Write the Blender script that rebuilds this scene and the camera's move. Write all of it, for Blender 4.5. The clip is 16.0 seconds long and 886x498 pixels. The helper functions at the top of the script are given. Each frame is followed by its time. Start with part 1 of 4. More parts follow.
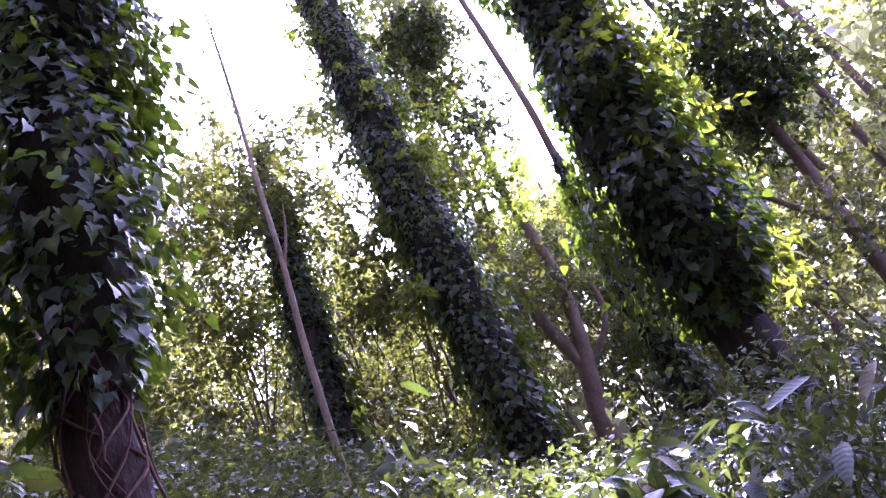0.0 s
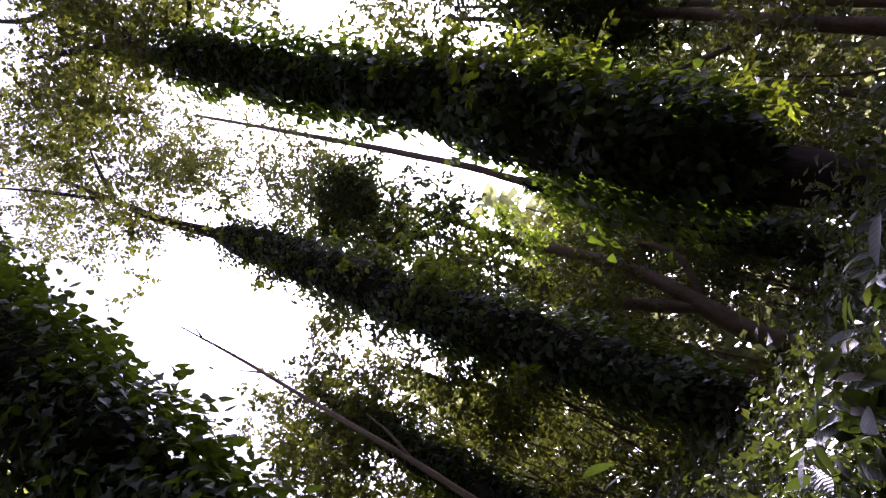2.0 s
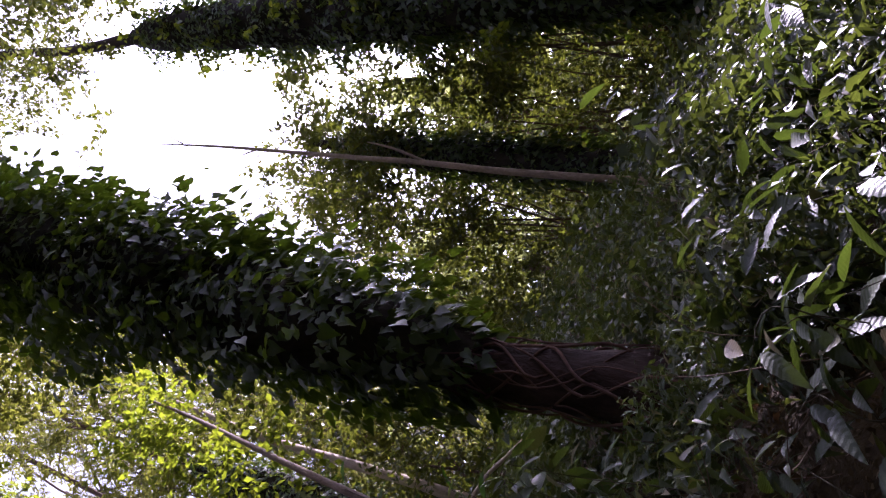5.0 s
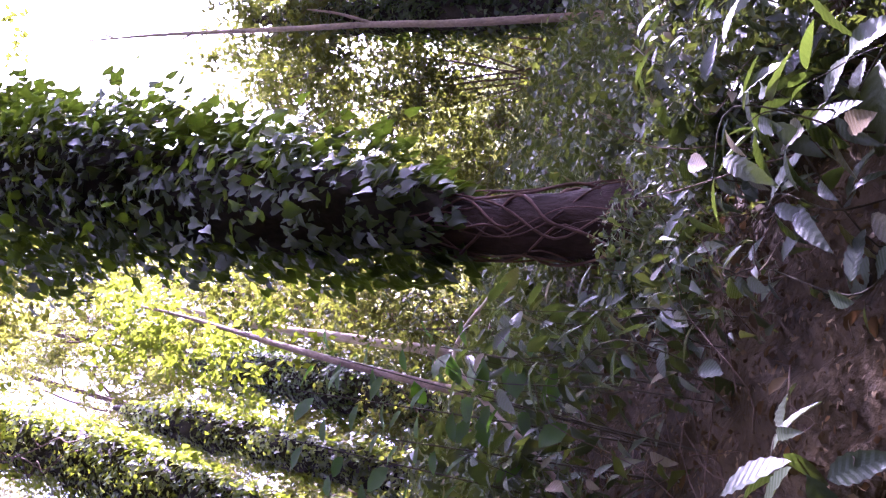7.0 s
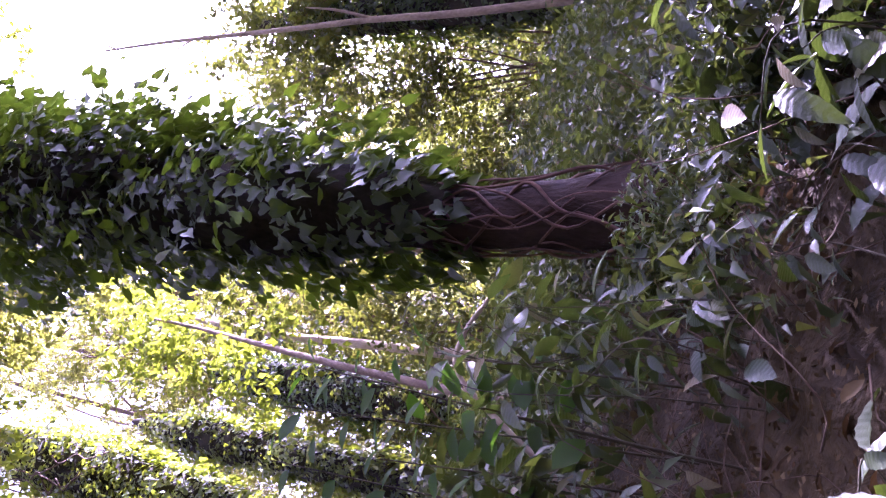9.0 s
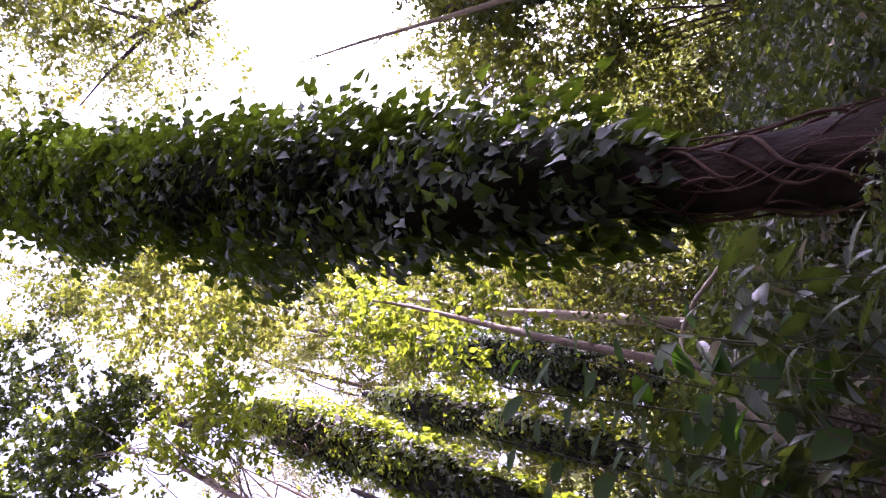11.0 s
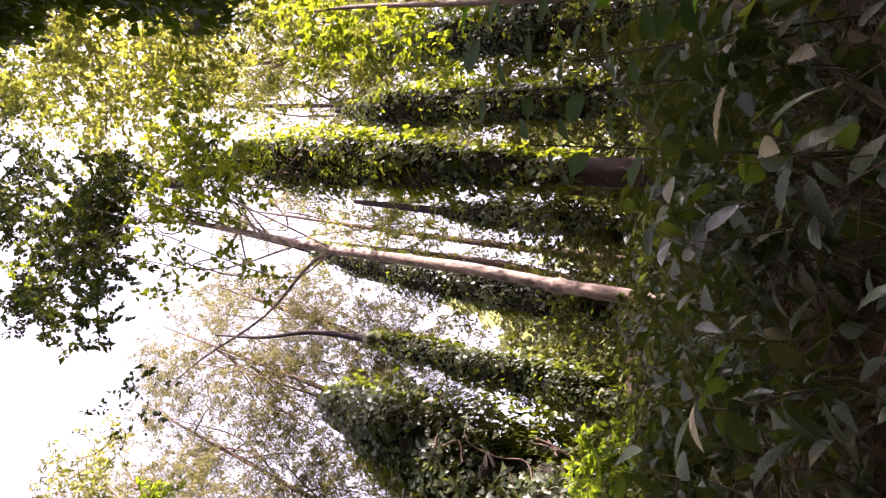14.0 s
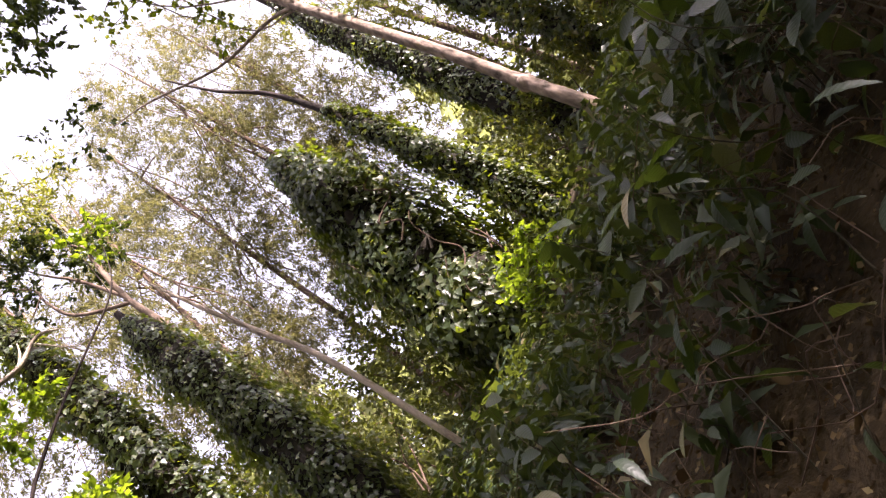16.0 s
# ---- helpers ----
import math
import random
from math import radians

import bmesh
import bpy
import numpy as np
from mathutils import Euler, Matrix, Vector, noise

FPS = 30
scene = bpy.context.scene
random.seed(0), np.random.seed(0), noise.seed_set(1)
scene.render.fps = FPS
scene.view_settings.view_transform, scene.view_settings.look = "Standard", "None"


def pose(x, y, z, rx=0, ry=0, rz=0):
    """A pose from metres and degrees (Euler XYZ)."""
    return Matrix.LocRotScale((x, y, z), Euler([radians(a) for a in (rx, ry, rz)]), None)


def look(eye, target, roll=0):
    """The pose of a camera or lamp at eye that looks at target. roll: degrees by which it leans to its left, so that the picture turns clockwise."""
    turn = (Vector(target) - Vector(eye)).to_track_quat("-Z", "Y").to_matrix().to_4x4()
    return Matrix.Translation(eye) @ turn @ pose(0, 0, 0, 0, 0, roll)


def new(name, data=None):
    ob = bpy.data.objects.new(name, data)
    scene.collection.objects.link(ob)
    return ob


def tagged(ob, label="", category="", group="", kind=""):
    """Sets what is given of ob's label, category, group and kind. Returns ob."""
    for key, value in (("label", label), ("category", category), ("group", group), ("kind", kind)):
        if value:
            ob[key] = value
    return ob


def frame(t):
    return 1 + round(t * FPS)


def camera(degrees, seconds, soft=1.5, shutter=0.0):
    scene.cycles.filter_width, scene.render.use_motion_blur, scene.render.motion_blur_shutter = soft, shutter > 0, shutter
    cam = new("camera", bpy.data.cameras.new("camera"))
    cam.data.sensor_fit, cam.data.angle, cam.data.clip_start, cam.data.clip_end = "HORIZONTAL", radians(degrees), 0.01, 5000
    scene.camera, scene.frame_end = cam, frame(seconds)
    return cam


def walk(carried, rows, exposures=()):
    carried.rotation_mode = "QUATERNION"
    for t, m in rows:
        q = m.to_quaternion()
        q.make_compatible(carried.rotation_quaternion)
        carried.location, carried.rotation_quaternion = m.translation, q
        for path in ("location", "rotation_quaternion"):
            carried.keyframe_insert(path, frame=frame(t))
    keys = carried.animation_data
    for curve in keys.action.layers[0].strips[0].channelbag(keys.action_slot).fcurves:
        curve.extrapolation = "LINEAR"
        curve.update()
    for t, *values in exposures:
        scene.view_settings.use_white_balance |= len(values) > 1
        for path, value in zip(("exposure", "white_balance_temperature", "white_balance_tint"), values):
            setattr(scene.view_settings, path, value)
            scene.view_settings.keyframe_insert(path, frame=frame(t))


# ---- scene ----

cam = camera(67.7, 16.0, 1.25)
PATH = [
    (0.0, pose(-0.000, 0.000, 1.200, 121.26, 22.41, -18.37)),
    (0.5, pose(0.014, -0.028, 1.227, 130.27, 34.66, -8.52)),
    (1.0, pose(0.026, -0.046, 1.231, 138.76, 43.94, 2.99)),
    (1.5, pose(0.043, -0.066, 1.235, 147.63, 47.91, 14.50)),
    (2.0, pose(0.056, -0.080, 1.234, 158.97, 51.07, 27.48)),
    (2.5, pose(0.071, -0.094, 1.221, 171.97, 51.47, 36.61)),
    (3.0, pose(0.088, -0.101, 1.217, 177.34, 51.37, 41.07)),
    (3.5, pose(0.093, -0.107, 1.218, 177.02, 53.40, 44.86)),
    (4.0, pose(0.097, -0.097, 1.218, 175.49, 54.89, 51.67)),
    (4.5, pose(0.095, -0.081, 1.214, 172.13, 56.76, 60.55)),
    (5.0, pose(0.075, -0.069, 1.210, 167.84, 59.36, 69.36)),
    (5.2, pose(0.073, -0.059, 1.212, 167.58, 60.04, 71.98)),
    (7.3, pose(0.041, 0.000, 1.204, 169.39, 63.24, 84.27)),
    (7.5, pose(0.038, 0.009, 1.204, 169.72, 63.27, 84.61)),
    (8.0, pose(0.014, 0.067, 1.208, 170.58, 63.31, 84.12)),
    (8.2, pose(-0.001, 0.101, 1.215, 171.28, 64.19, 85.30)),
    (10.3, pose(0.026, 0.211, 1.273, 177.25, 52.04, 94.79)),
    (10.5, pose(0.027, 0.203, 1.274, 177.41, 50.09, 95.51)),
    (11.0, pose(0.029, 0.188, 1.283, 178.86, 45.29, 98.04)),
    (11.5, pose(0.030, 0.174, 1.290, 179.60, 40.76, 99.16)),
    (12.0, pose(0.018, 0.181, 1.296, 178.67, 40.04, 100.13)),
    (12.5, pose(-0.001, 0.192, 1.294, 176.89, 42.07, 104.08)),
    (13.0, pose(-0.018, 0.195, 1.289, 174.73, 43.99, 110.20)),
    (13.5, pose(-0.034, 0.194, 1.284, 172.73, 45.72, 115.79)),
    (14.0, pose(-0.059, 0.197, 1.279, 168.63, 49.09, 119.21)),
    (14.5, pose(-0.083, 0.199, 1.275, 159.59, 51.87, 115.62)),
    (15.0, pose(-0.085, 0.182, 1.268, 152.81, 51.59, 113.42)),
    (15.5, pose(-0.096, 0.175, 1.265, 146.89, 50.15, 110.13)),
    (16.0, pose(-0.104, 0.163, 1.261, 139.48, 48.60, 104.51)),
]
walk(cam, PATH, exposures=[(0.0, 3.55, 4900, 73), (0.7, 2.5, 5100, 64), (1.5, 1.72, 5350, 54), (3.0, 0.58, 5500, 48), (3.6, 0.4, 5500, 47), (4.2, 0.6, 5500, 48), (5.0, 1.68, 5400, 50), (7.3, 3.68, 5100, 74),
                           (8.2, 3.8, 5100, 75), (10.3, 2.98, 5250, 62), (11.0, 2.68, 5450, 58), (12.0, 2.03, 5650, 58), (13.0, 2.36, 6000, 51), (13.5, 2.37, 6200, 47), (16.0, 2.25, 6300, 34)])

# ---- light ----
SUN_AZ, SUN_EL = 46.9, 37.8
world = bpy.data.worlds.new("sky")
scene.world = world
world.use_nodes = True
wn = world.node_tree.nodes
sky = wn.new("ShaderNodeTexSky")
sky.sky_type, sky.sun_disc = "NISHITA", False
sky.sun_elevation, sky.sun_rotation = radians(SUN_EL), radians(SUN_AZ)
sky.dust_density, sky.air_density, sky.ozone_density = 4.0, 1.0, 0.3
wn["Background"].inputs["Strength"].default_value = 0.15
haze = wn.new("ShaderNodeHueSaturation")
haze.inputs["Saturation"].default_value = 0.25
world.node_tree.links.new(sky.outputs[0], haze.inputs["Color"])
world.node_tree.links.new(haze.outputs[0], wn["Background"].inputs["Color"])


def bearing(az, el, r):
    """A place seen from the path's start at a compass bearing, a height angle and a level distance."""
    a = radians(az)
    return np.array((r * math.sin(a), r * math.cos(a), 1.2 + r * math.tan(radians(el))))


sun_way = Vector(bearing(SUN_AZ, SUN_EL, 1.0) - np.array((0, 0, 1.2)))
sun = new("sun", bpy.data.lights.new("sun", "SUN"))
sun.data.energy, sun.data.angle, sun.data.color = 5.0, radians(0.53), (1.0, 0.93, 0.80)
sun.matrix_world = look(sun_way * 60, (0, 0, 0))

# the sun, a blazing disc in the hazy sky that light passes through, widened threefold to include bloom
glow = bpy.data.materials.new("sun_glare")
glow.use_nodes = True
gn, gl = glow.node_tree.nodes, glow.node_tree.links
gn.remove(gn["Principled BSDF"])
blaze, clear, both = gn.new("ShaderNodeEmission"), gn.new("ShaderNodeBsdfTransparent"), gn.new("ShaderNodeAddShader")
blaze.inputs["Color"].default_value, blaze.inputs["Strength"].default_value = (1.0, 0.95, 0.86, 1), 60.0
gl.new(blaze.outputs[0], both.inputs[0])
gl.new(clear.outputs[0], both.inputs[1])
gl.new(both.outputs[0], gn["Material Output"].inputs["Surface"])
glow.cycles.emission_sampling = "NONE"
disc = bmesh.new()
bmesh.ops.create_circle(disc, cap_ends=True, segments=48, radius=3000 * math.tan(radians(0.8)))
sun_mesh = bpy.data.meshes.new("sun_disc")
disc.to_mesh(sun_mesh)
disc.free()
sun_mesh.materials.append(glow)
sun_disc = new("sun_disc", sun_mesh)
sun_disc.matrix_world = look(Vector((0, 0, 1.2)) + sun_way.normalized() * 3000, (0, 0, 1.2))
tagged(sun_disc, "low white sun in hazy sky, disc widened by its glare", "sun", kind="structure")


# ---- materials ----
def material(name):
    m = bpy.data.materials.new(name)
    m.use_nodes = True
    return m, m.node_tree.nodes, m.node_tree.links


def ramp(nodes, stops):
    r = nodes.new("ShaderNodeValToRGB")
    e = r.color_ramp.elements
    while len(e) < len(stops):
        e.new(0.5)
    for el, (p, c) in zip(e, stops):
        el.position, el.color = p, (*c, 1)
    return r


def leaf_material(name, stops, through_colour, thin=0.4, rough=0.42, single=False, spec=0.5, ribs=0.0):
    """A leaf: glossy skin, and light that shines through the blade. single: one object a leaf."""
    m, n, l = material(name)
    p = n["Principled BSDF"]
    if single:
        rnd = n.new("ShaderNodeObjectInfo").outputs["Random"]
    else:
        rnd = n.new("ShaderNodeNewGeometry").outputs["Random Per Island"]
    r = ramp(n, stops)
    l.new(rnd, r.inputs[0])
    tc = n.new("ShaderNodeTexCoord")
    no = n.new("ShaderNodeTexNoise")
    no.inputs["Scale"].default_value, no.inputs["Detail"].default_value = 38, 4
    l.new(tc.outputs["Object"], no.inputs["Vector"])
    mix = n.new("ShaderNodeMix")
    mix.data_type, mix.blend_type = "RGBA", "MULTIPLY"
    mix.inputs["Factor"].default_value = 0.6
    g = ramp(n, [(0.3, (0.55, 0.55, 0.5)), (0.7, (1.15, 1.15, 1.0))])
    l.new(no.outputs["Fac"], g.inputs[0])
    l.new(r.outputs[0], mix.inputs[6])
    l.new(g.outputs[0], mix.inputs[7])
    l.new(mix.outputs[2], p.inputs["Base Color"])
    p.inputs["Roughness"].default_value = rough
    p.inputs["Specular IOR Level"].default_value = spec
    bump = n.new("ShaderNodeBump")
    bump.inputs["Strength"].default_value, bump.inputs["Distance"].default_value = (0.10 if single else 0.3), 0.01
    l.new(no.outputs["Fac"], bump.inputs["Height"])
    if ribs:
        sep = n.new("ShaderNodeSeparateXYZ")
        l.new(tc.outputs["Object"], sep.inputs[0])
        chain = sep.outputs["X"]
        for op, value in (("ABSOLUTE", 0), ("MULTIPLY", -0.8)):
            q = n.new("ShaderNodeMath")
            q.operation = op
            l.new(chain, q.inputs[0])
            q.inputs[1].default_value = value
            chain = q.outputs[0]
        for op, other in (("ADD", sep.outputs["Y"]), ("MULTIPLY", ribs), ("SINE", None)):
            q = n.new("ShaderNodeMath")
            q.operation = op
            l.new(chain, q.inputs[0])
            if isinstance(other, float):
                q.inputs[1].default_value = other
            elif other is not None:
                l.new(other, q.inputs[1])
            chain = q.outputs[0]
        rib = n.new("ShaderNodeBump")
        rib.inputs["Strength"].default_value, rib.inputs["Distance"].default_value = 0.10, 0.01
        l.new(chain, rib.inputs["Height"])
        l.new(rib.outputs[0], bump.inputs["Normal"])
    l.new(bump.outputs[0], p.inputs["Normal"])
    t = n.new("ShaderNodeBsdfTranslucent")
    t.inputs["Color"].default_value = (*through_colour, 1)
    s = n.new("ShaderNodeMixShader")
    s.inputs[0].default_value = thin
    l.new(p.outputs[0], s.inputs[1])
    l.new(t.outputs[0], s.inputs[2])
    l.new(s.outputs[0], n["Material Output"].inputs["Surface"])
    return m


def rough_material(name, dark, light, scale=6.0, stretch=1.0, bump=0.6, rough=0.9, fine=60.0):
    """Bark, soil and dead matter: two scales of noise, stretched along z for bark."""
    m, n, l = material(name)
    p = n["Principled BSDF"]
    tc = n.new("ShaderNodeTexCoord")
    mp = n.new("ShaderNodeMapping")
    mp.inputs["Scale"].default_value = (1, 1, stretch)
    l.new(tc.outputs["Object"], mp.inputs["Vector"])
    a, b = n.new("ShaderNodeTexNoise"), n.new("ShaderNodeTexNoise")
    for t, sc in ((a, scale), (b, fine)):
        t.inputs["Scale"].default_value, t.inputs["Detail"].default_value = sc, 6
        l.new(mp.outputs[0], t.inputs["Vector"])
    add = n.new("ShaderNodeMix")
    add.inputs["Factor"].default_value = 0.45
    l.new(a.outputs["Fac"], add.inputs[2])
    l.new(b.outputs["Fac"], add.inputs[3])
    r = ramp(n, [(0.32, dark), (0.5, tuple((d + g) / 2 for d, g in zip(dark, light))), (0.68, light)])
    l.new(add.outputs[0], r.inputs[0])
    l.new(r.outputs[0], p.inputs["Base Color"])
    p.inputs["Roughness"].default_value = rough
    p.inputs["Specular IOR Level"].default_value = 0.25
    bp = n.new("ShaderNodeBump")
    bp.inputs["Strength"].default_value, bp.inputs["Distance"].default_value = bump, 0.02
    l.new(add.outputs[0], bp.inputs["Height"])
    l.new(bp.outputs[0], p.inputs["Normal"])
    return m


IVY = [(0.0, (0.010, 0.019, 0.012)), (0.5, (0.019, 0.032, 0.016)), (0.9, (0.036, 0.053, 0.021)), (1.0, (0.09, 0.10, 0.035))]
# lighter IVY tones, raised for trees that stand in the sun
IVY_SUNLIT = [(0.0, (0.014, 0.024, 0.011)), (0.5, (0.036, 0.055, 0.020)), (0.9, (0.072, 0.088, 0.034)), (1.0, (0.14, 0.135, 0.06))]
SHRUB = [(0.0, (0.014, 0.021, 0.009)), (0.5, (0.025, 0.034, 0.012)), (0.85, (0.042, 0.050, 0.016)), (1.0, (0.11, 0.08, 0.025))]
FEATHER = [(0.0, (0.032, 0.037, 0.019)), (0.6, (0.058, 0.060, 0.030)), (1.0, (0.125, 0.10, 0.05))]
COVER = [(0.0, (0.013, 0.024, 0.012)), (0.6, (0.027, 0.044, 0.021)), (0.88, (0.060, 0.076, 0.036)), (1.0, (0.17, 0.13, 0.07))]
# one climber leaf in lit and shaded copies, the sun's effect set per copy
mat_ivy = leaf_material("climber_leaf", IVY_SUNLIT, (0.42, 0.54, 0.015), 0.20, 0.42, spec=0.5)
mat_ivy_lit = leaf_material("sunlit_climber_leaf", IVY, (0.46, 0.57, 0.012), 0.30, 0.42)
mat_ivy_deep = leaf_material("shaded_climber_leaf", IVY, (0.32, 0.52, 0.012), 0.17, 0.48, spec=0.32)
# copy of the climber leaf passing less light, for crowns that look shaded
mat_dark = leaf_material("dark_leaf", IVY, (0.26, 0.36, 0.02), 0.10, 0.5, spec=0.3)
mat_ivy_one = leaf_material("climber_leaf_single", IVY, (0.32, 0.52, 0.012), 0.17, 0.48, spec=0.32, single=True)
mat_shrub = leaf_material("shrub_leaf", SHRUB, (0.40, 0.46, 0.03), 0.17, 0.5, spec=0.4)
mat_feather = leaf_material("feathery_leaf", FEATHER, (0.36, 0.34, 0.09), 0.27, 0.55, spec=0.3)
# far wood leaf, base colour lightened to imitate distance haze
mat_far_haze = leaf_material("far_hazed_leaf", [(0.0, (0.060, 0.072, 0.042)), (0.6, (0.085, 0.096, 0.058)), (1.0, (0.12, 0.115, 0.07))], (0.42, 0.46, 0.14), 0.4, 0.6, spec=0.2)
mat_gold = leaf_material("yellow_green_leaf", [(0.0, (0.040, 0.050, 0.016)), (0.6, (0.075, 0.078, 0.024)), (1.0, (0.15, 0.115, 0.04))], (0.42, 0.45, 0.04), 0.33, 0.5)
mat_yellow = leaf_material("yellow_leaf", [(0.0, (0.16, 0.13, 0.015)), (1.0, (0.30, 0.22, 0.03))], (0.62, 0.48, 0.02), 0.4, 0.5)
mat_lime = leaf_material("lime_leaf", [(0.0, (0.045, 0.070, 0.014)), (1.0, (0.10, 0.14, 0.025))], (0.42, 0.58, 0.015), 0.45, 0.45)
mat_cover = leaf_material("ground_cover_leaf", COVER, (0.34, 0.44, 0.04), 0.12, 0.48, spec=0.24)
mat_plant = leaf_material("seedling_leaf", COVER, (0.26, 0.40, 0.03), 0.10, 0.45, single=True, spec=0.4, ribs=55.0)
mat_fresh = leaf_material("fresh_oval_leaf", [(0.0, (0.014, 0.038, 0.007)), (1.0, (0.030, 0.058, 0.012))], (0.16, 0.42, 0.01), 0.28, 0.6, single=True, spec=0.15)
mat_dead = leaf_material("dead_leaf", [(0.0, (0.022, 0.014, 0.006)), (0.55, (0.070, 0.046, 0.017)), (0.9, (0.13, 0.090, 0.040)), (1.0, (0.22, 0.17, 0.09))], (0.22, 0.12, 0.04), 0.10, 0.75, spec=0.2)
mat_bark = rough_material("dark_bark", (0.014, 0.010, 0.009), (0.050, 0.035, 0.027), 7, 0.3)
mat_red_bark = rough_material("red_brown_bark", (0.014, 0.009, 0.007), (0.062, 0.036, 0.028), 9, 0.4, 1.0)
mat_pale_bark = rough_material("pale_bark", (0.22, 0.17, 0.12), (0.52, 0.43, 0.33), 5, 0.5, 0.5)
mat_mottled_bark = rough_material("mottled_pale_bark", (0.025, 0.017, 0.013), (0.50, 0.38, 0.29), 11, 0.45, 0.9, 0.9, 26)
mat_grey_bark = rough_material("grey_brown_bark", (0.07, 0.050, 0.035), (0.22, 0.16, 0.115), 6, 0.4)
mat_dead_wood = rough_material("weathered_dead_wood", (0.12, 0.09, 0.06), (0.34, 0.26, 0.18), 5, 0.5, 0.5)
mat_vine = rough_material("vine_root", (0.05, 0.027, 0.021), (0.17, 0.095, 0.07), 14, 0.5)
mat_core = rough_material("climber_core", (0.010, 0.009, 0.006), (0.040, 0.032, 0.020), 14, 0.5)
mat_twig = rough_material("twig", (0.05, 0.032, 0.022), (0.16, 0.11, 0.075), 20, 0.5)
mat_stem = rough_material("green_stem", (0.025, 0.024, 0.014), (0.075, 0.062, 0.035), 25, 0.5)
mat_soil = rough_material("leaf_litter_soil", (0.012, 0.008, 0.004), (0.070, 0.046, 0.018), 6, 1, 0.9, 0.95, 70)


# ---- shapes ----
rng = np.random.default_rng(7)


def raw_mesh(name, verts, faces, material, smooth=True):
    """A mesh from arrays: verts (n, 3) and faces (m, 3 or 4)."""
    me = bpy.data.meshes.new(name)
    verts, faces = np.asarray(verts, np.float32), np.asarray(faces, np.int32)
    k = faces.shape[1]
    me.vertices.add(len(verts))
    me.vertices.foreach_set("co", verts.ravel())
    me.loops.add(faces.size)
    me.loops.foreach_set("vertex_index", faces.ravel())
    me.polygons.add(len(faces))
    me.polygons.foreach_set("loop_start", np.arange(0, faces.size, k, dtype=np.int32))
    me.polygons.foreach_set("use_smooth", np.full(len(faces), smooth))
    me.update(calc_edges=True)
    me.materials.append(material)
    return me


def thing(name, base, label, category, group=""):
    ob = new(name)
    ob.location = base
    ob.empty_display_size = 0.1
    return tagged(ob, label, category, group)


def part(name, verts, faces, material, parent, label="", smooth=True, kind=""):
    """One mesh object under a thing or a part. The verts are in world metres."""
    base = np.array(parent.matrix_world.translation if parent.parent is None else parent.parent.location)
    if parent.parent is None:
        base = np.array(parent.location)
    ob = new(name, raw_mesh(name, np.asarray(verts) - base, faces, material, smooth))
    ob.parent = parent
    return tagged(ob, label, kind=kind)


def unit(v):
    return v / (np.linalg.norm(v, axis=-1, keepdims=True) + 1e-9)


def smooth_line(points, steps=6):
    """A rounded line through points (each row may carry more numbers, such as a radius)."""
    p = np.asarray(points, float)
    if len(p) < 3:
        return np.array([p[0] + (p[-1] - p[0]) * s for s in np.linspace(0, 1, steps + 1)])
    q = np.vstack([2 * p[0] - p[1], p, 2 * p[-1] - p[-2]])
    out = []
    for i in range(1, len(q) - 2):
        for s in np.linspace(0, 1, steps, endpoint=False):
            a, b, c, d = q[i - 1:i + 3]
            out.append(0.5 * (2 * b + (c - a) * s + (2 * a - 5 * b + 4 * c - d) * s * s + (3 * b - a - 3 * c + d) * s ** 3))
    out.append(p[-1])
    return np.array(out)


def tube(points, sides=8, rough=0.08, steps=6):
    """A tapered, slightly uneven tube: points are rows of x, y, z, radius."""
    line = smooth_line(points, steps)
    c, r = line[:, :3], np.maximum(line[:, 3], 0.0006)
    t = unit(np.gradient(c, axis=0))
    ref = np.array((1.0, 0, 0)) if abs(t[0][0]) < 0.8 else np.array((0, 1.0, 0))
    a = unit(np.cross(t, ref))
    b = np.cross(t, a)
    ang = np.linspace(0, 2 * np.pi, sides, endpoint=False)
    lump = 1 + rough * rng.standard_normal((len(c), sides))
    v = c[:, None] + (r[:, None] * lump)[..., None] * (np.cos(ang)[None, :, None] * a[:, None] + np.sin(ang)[None, :, None] * b[:, None])
    i, j = np.meshgrid(np.arange(len(c) - 1), np.arange(sides), indexing="ij")
    k = (j + 1) % sides
    f = np.stack([i * sides + j, i * sides + k, (i + 1) * sides + k, (i + 1) * sides + j], -1).reshape(-1, 4)
    v = v.reshape(-1, 3)
    return v, f


def tubes(lines, sides=5, rough=0.05, steps=4):
    vs, fs, n = [], [], 0
    for ln in lines:
        v, f = tube(ln, sides, rough, steps)
        vs.append(v)
        fs.append(f + n)
        n += len(v)
    return np.vstack(vs), np.vstack(fs)


# leaf blades: x across, y from stalk to tip, z the upper face; length 1
HEART = (np.array([(0, 0.06, 0), (-0.20, -0.07, 0.02), (-0.37, 0.12, 0.05), (-0.34, 0.42, 0.05), (-0.13, 0.76, 0.01), (0, 1.05, -0.10),
                   (0.13, 0.76, 0.01), (0.34, 0.42, 0.05), (0.37, 0.12, 0.05), (0.20, -0.07, 0.02), (0, 0.45, -0.01)], float),
         np.array([(0, 10, 2), (0, 2, 1), (10, 3, 2), (10, 4, 3), (10, 5, 4), (0, 8, 10), (0, 9, 8), (10, 8, 7), (10, 7, 6), (10, 6, 5)]))
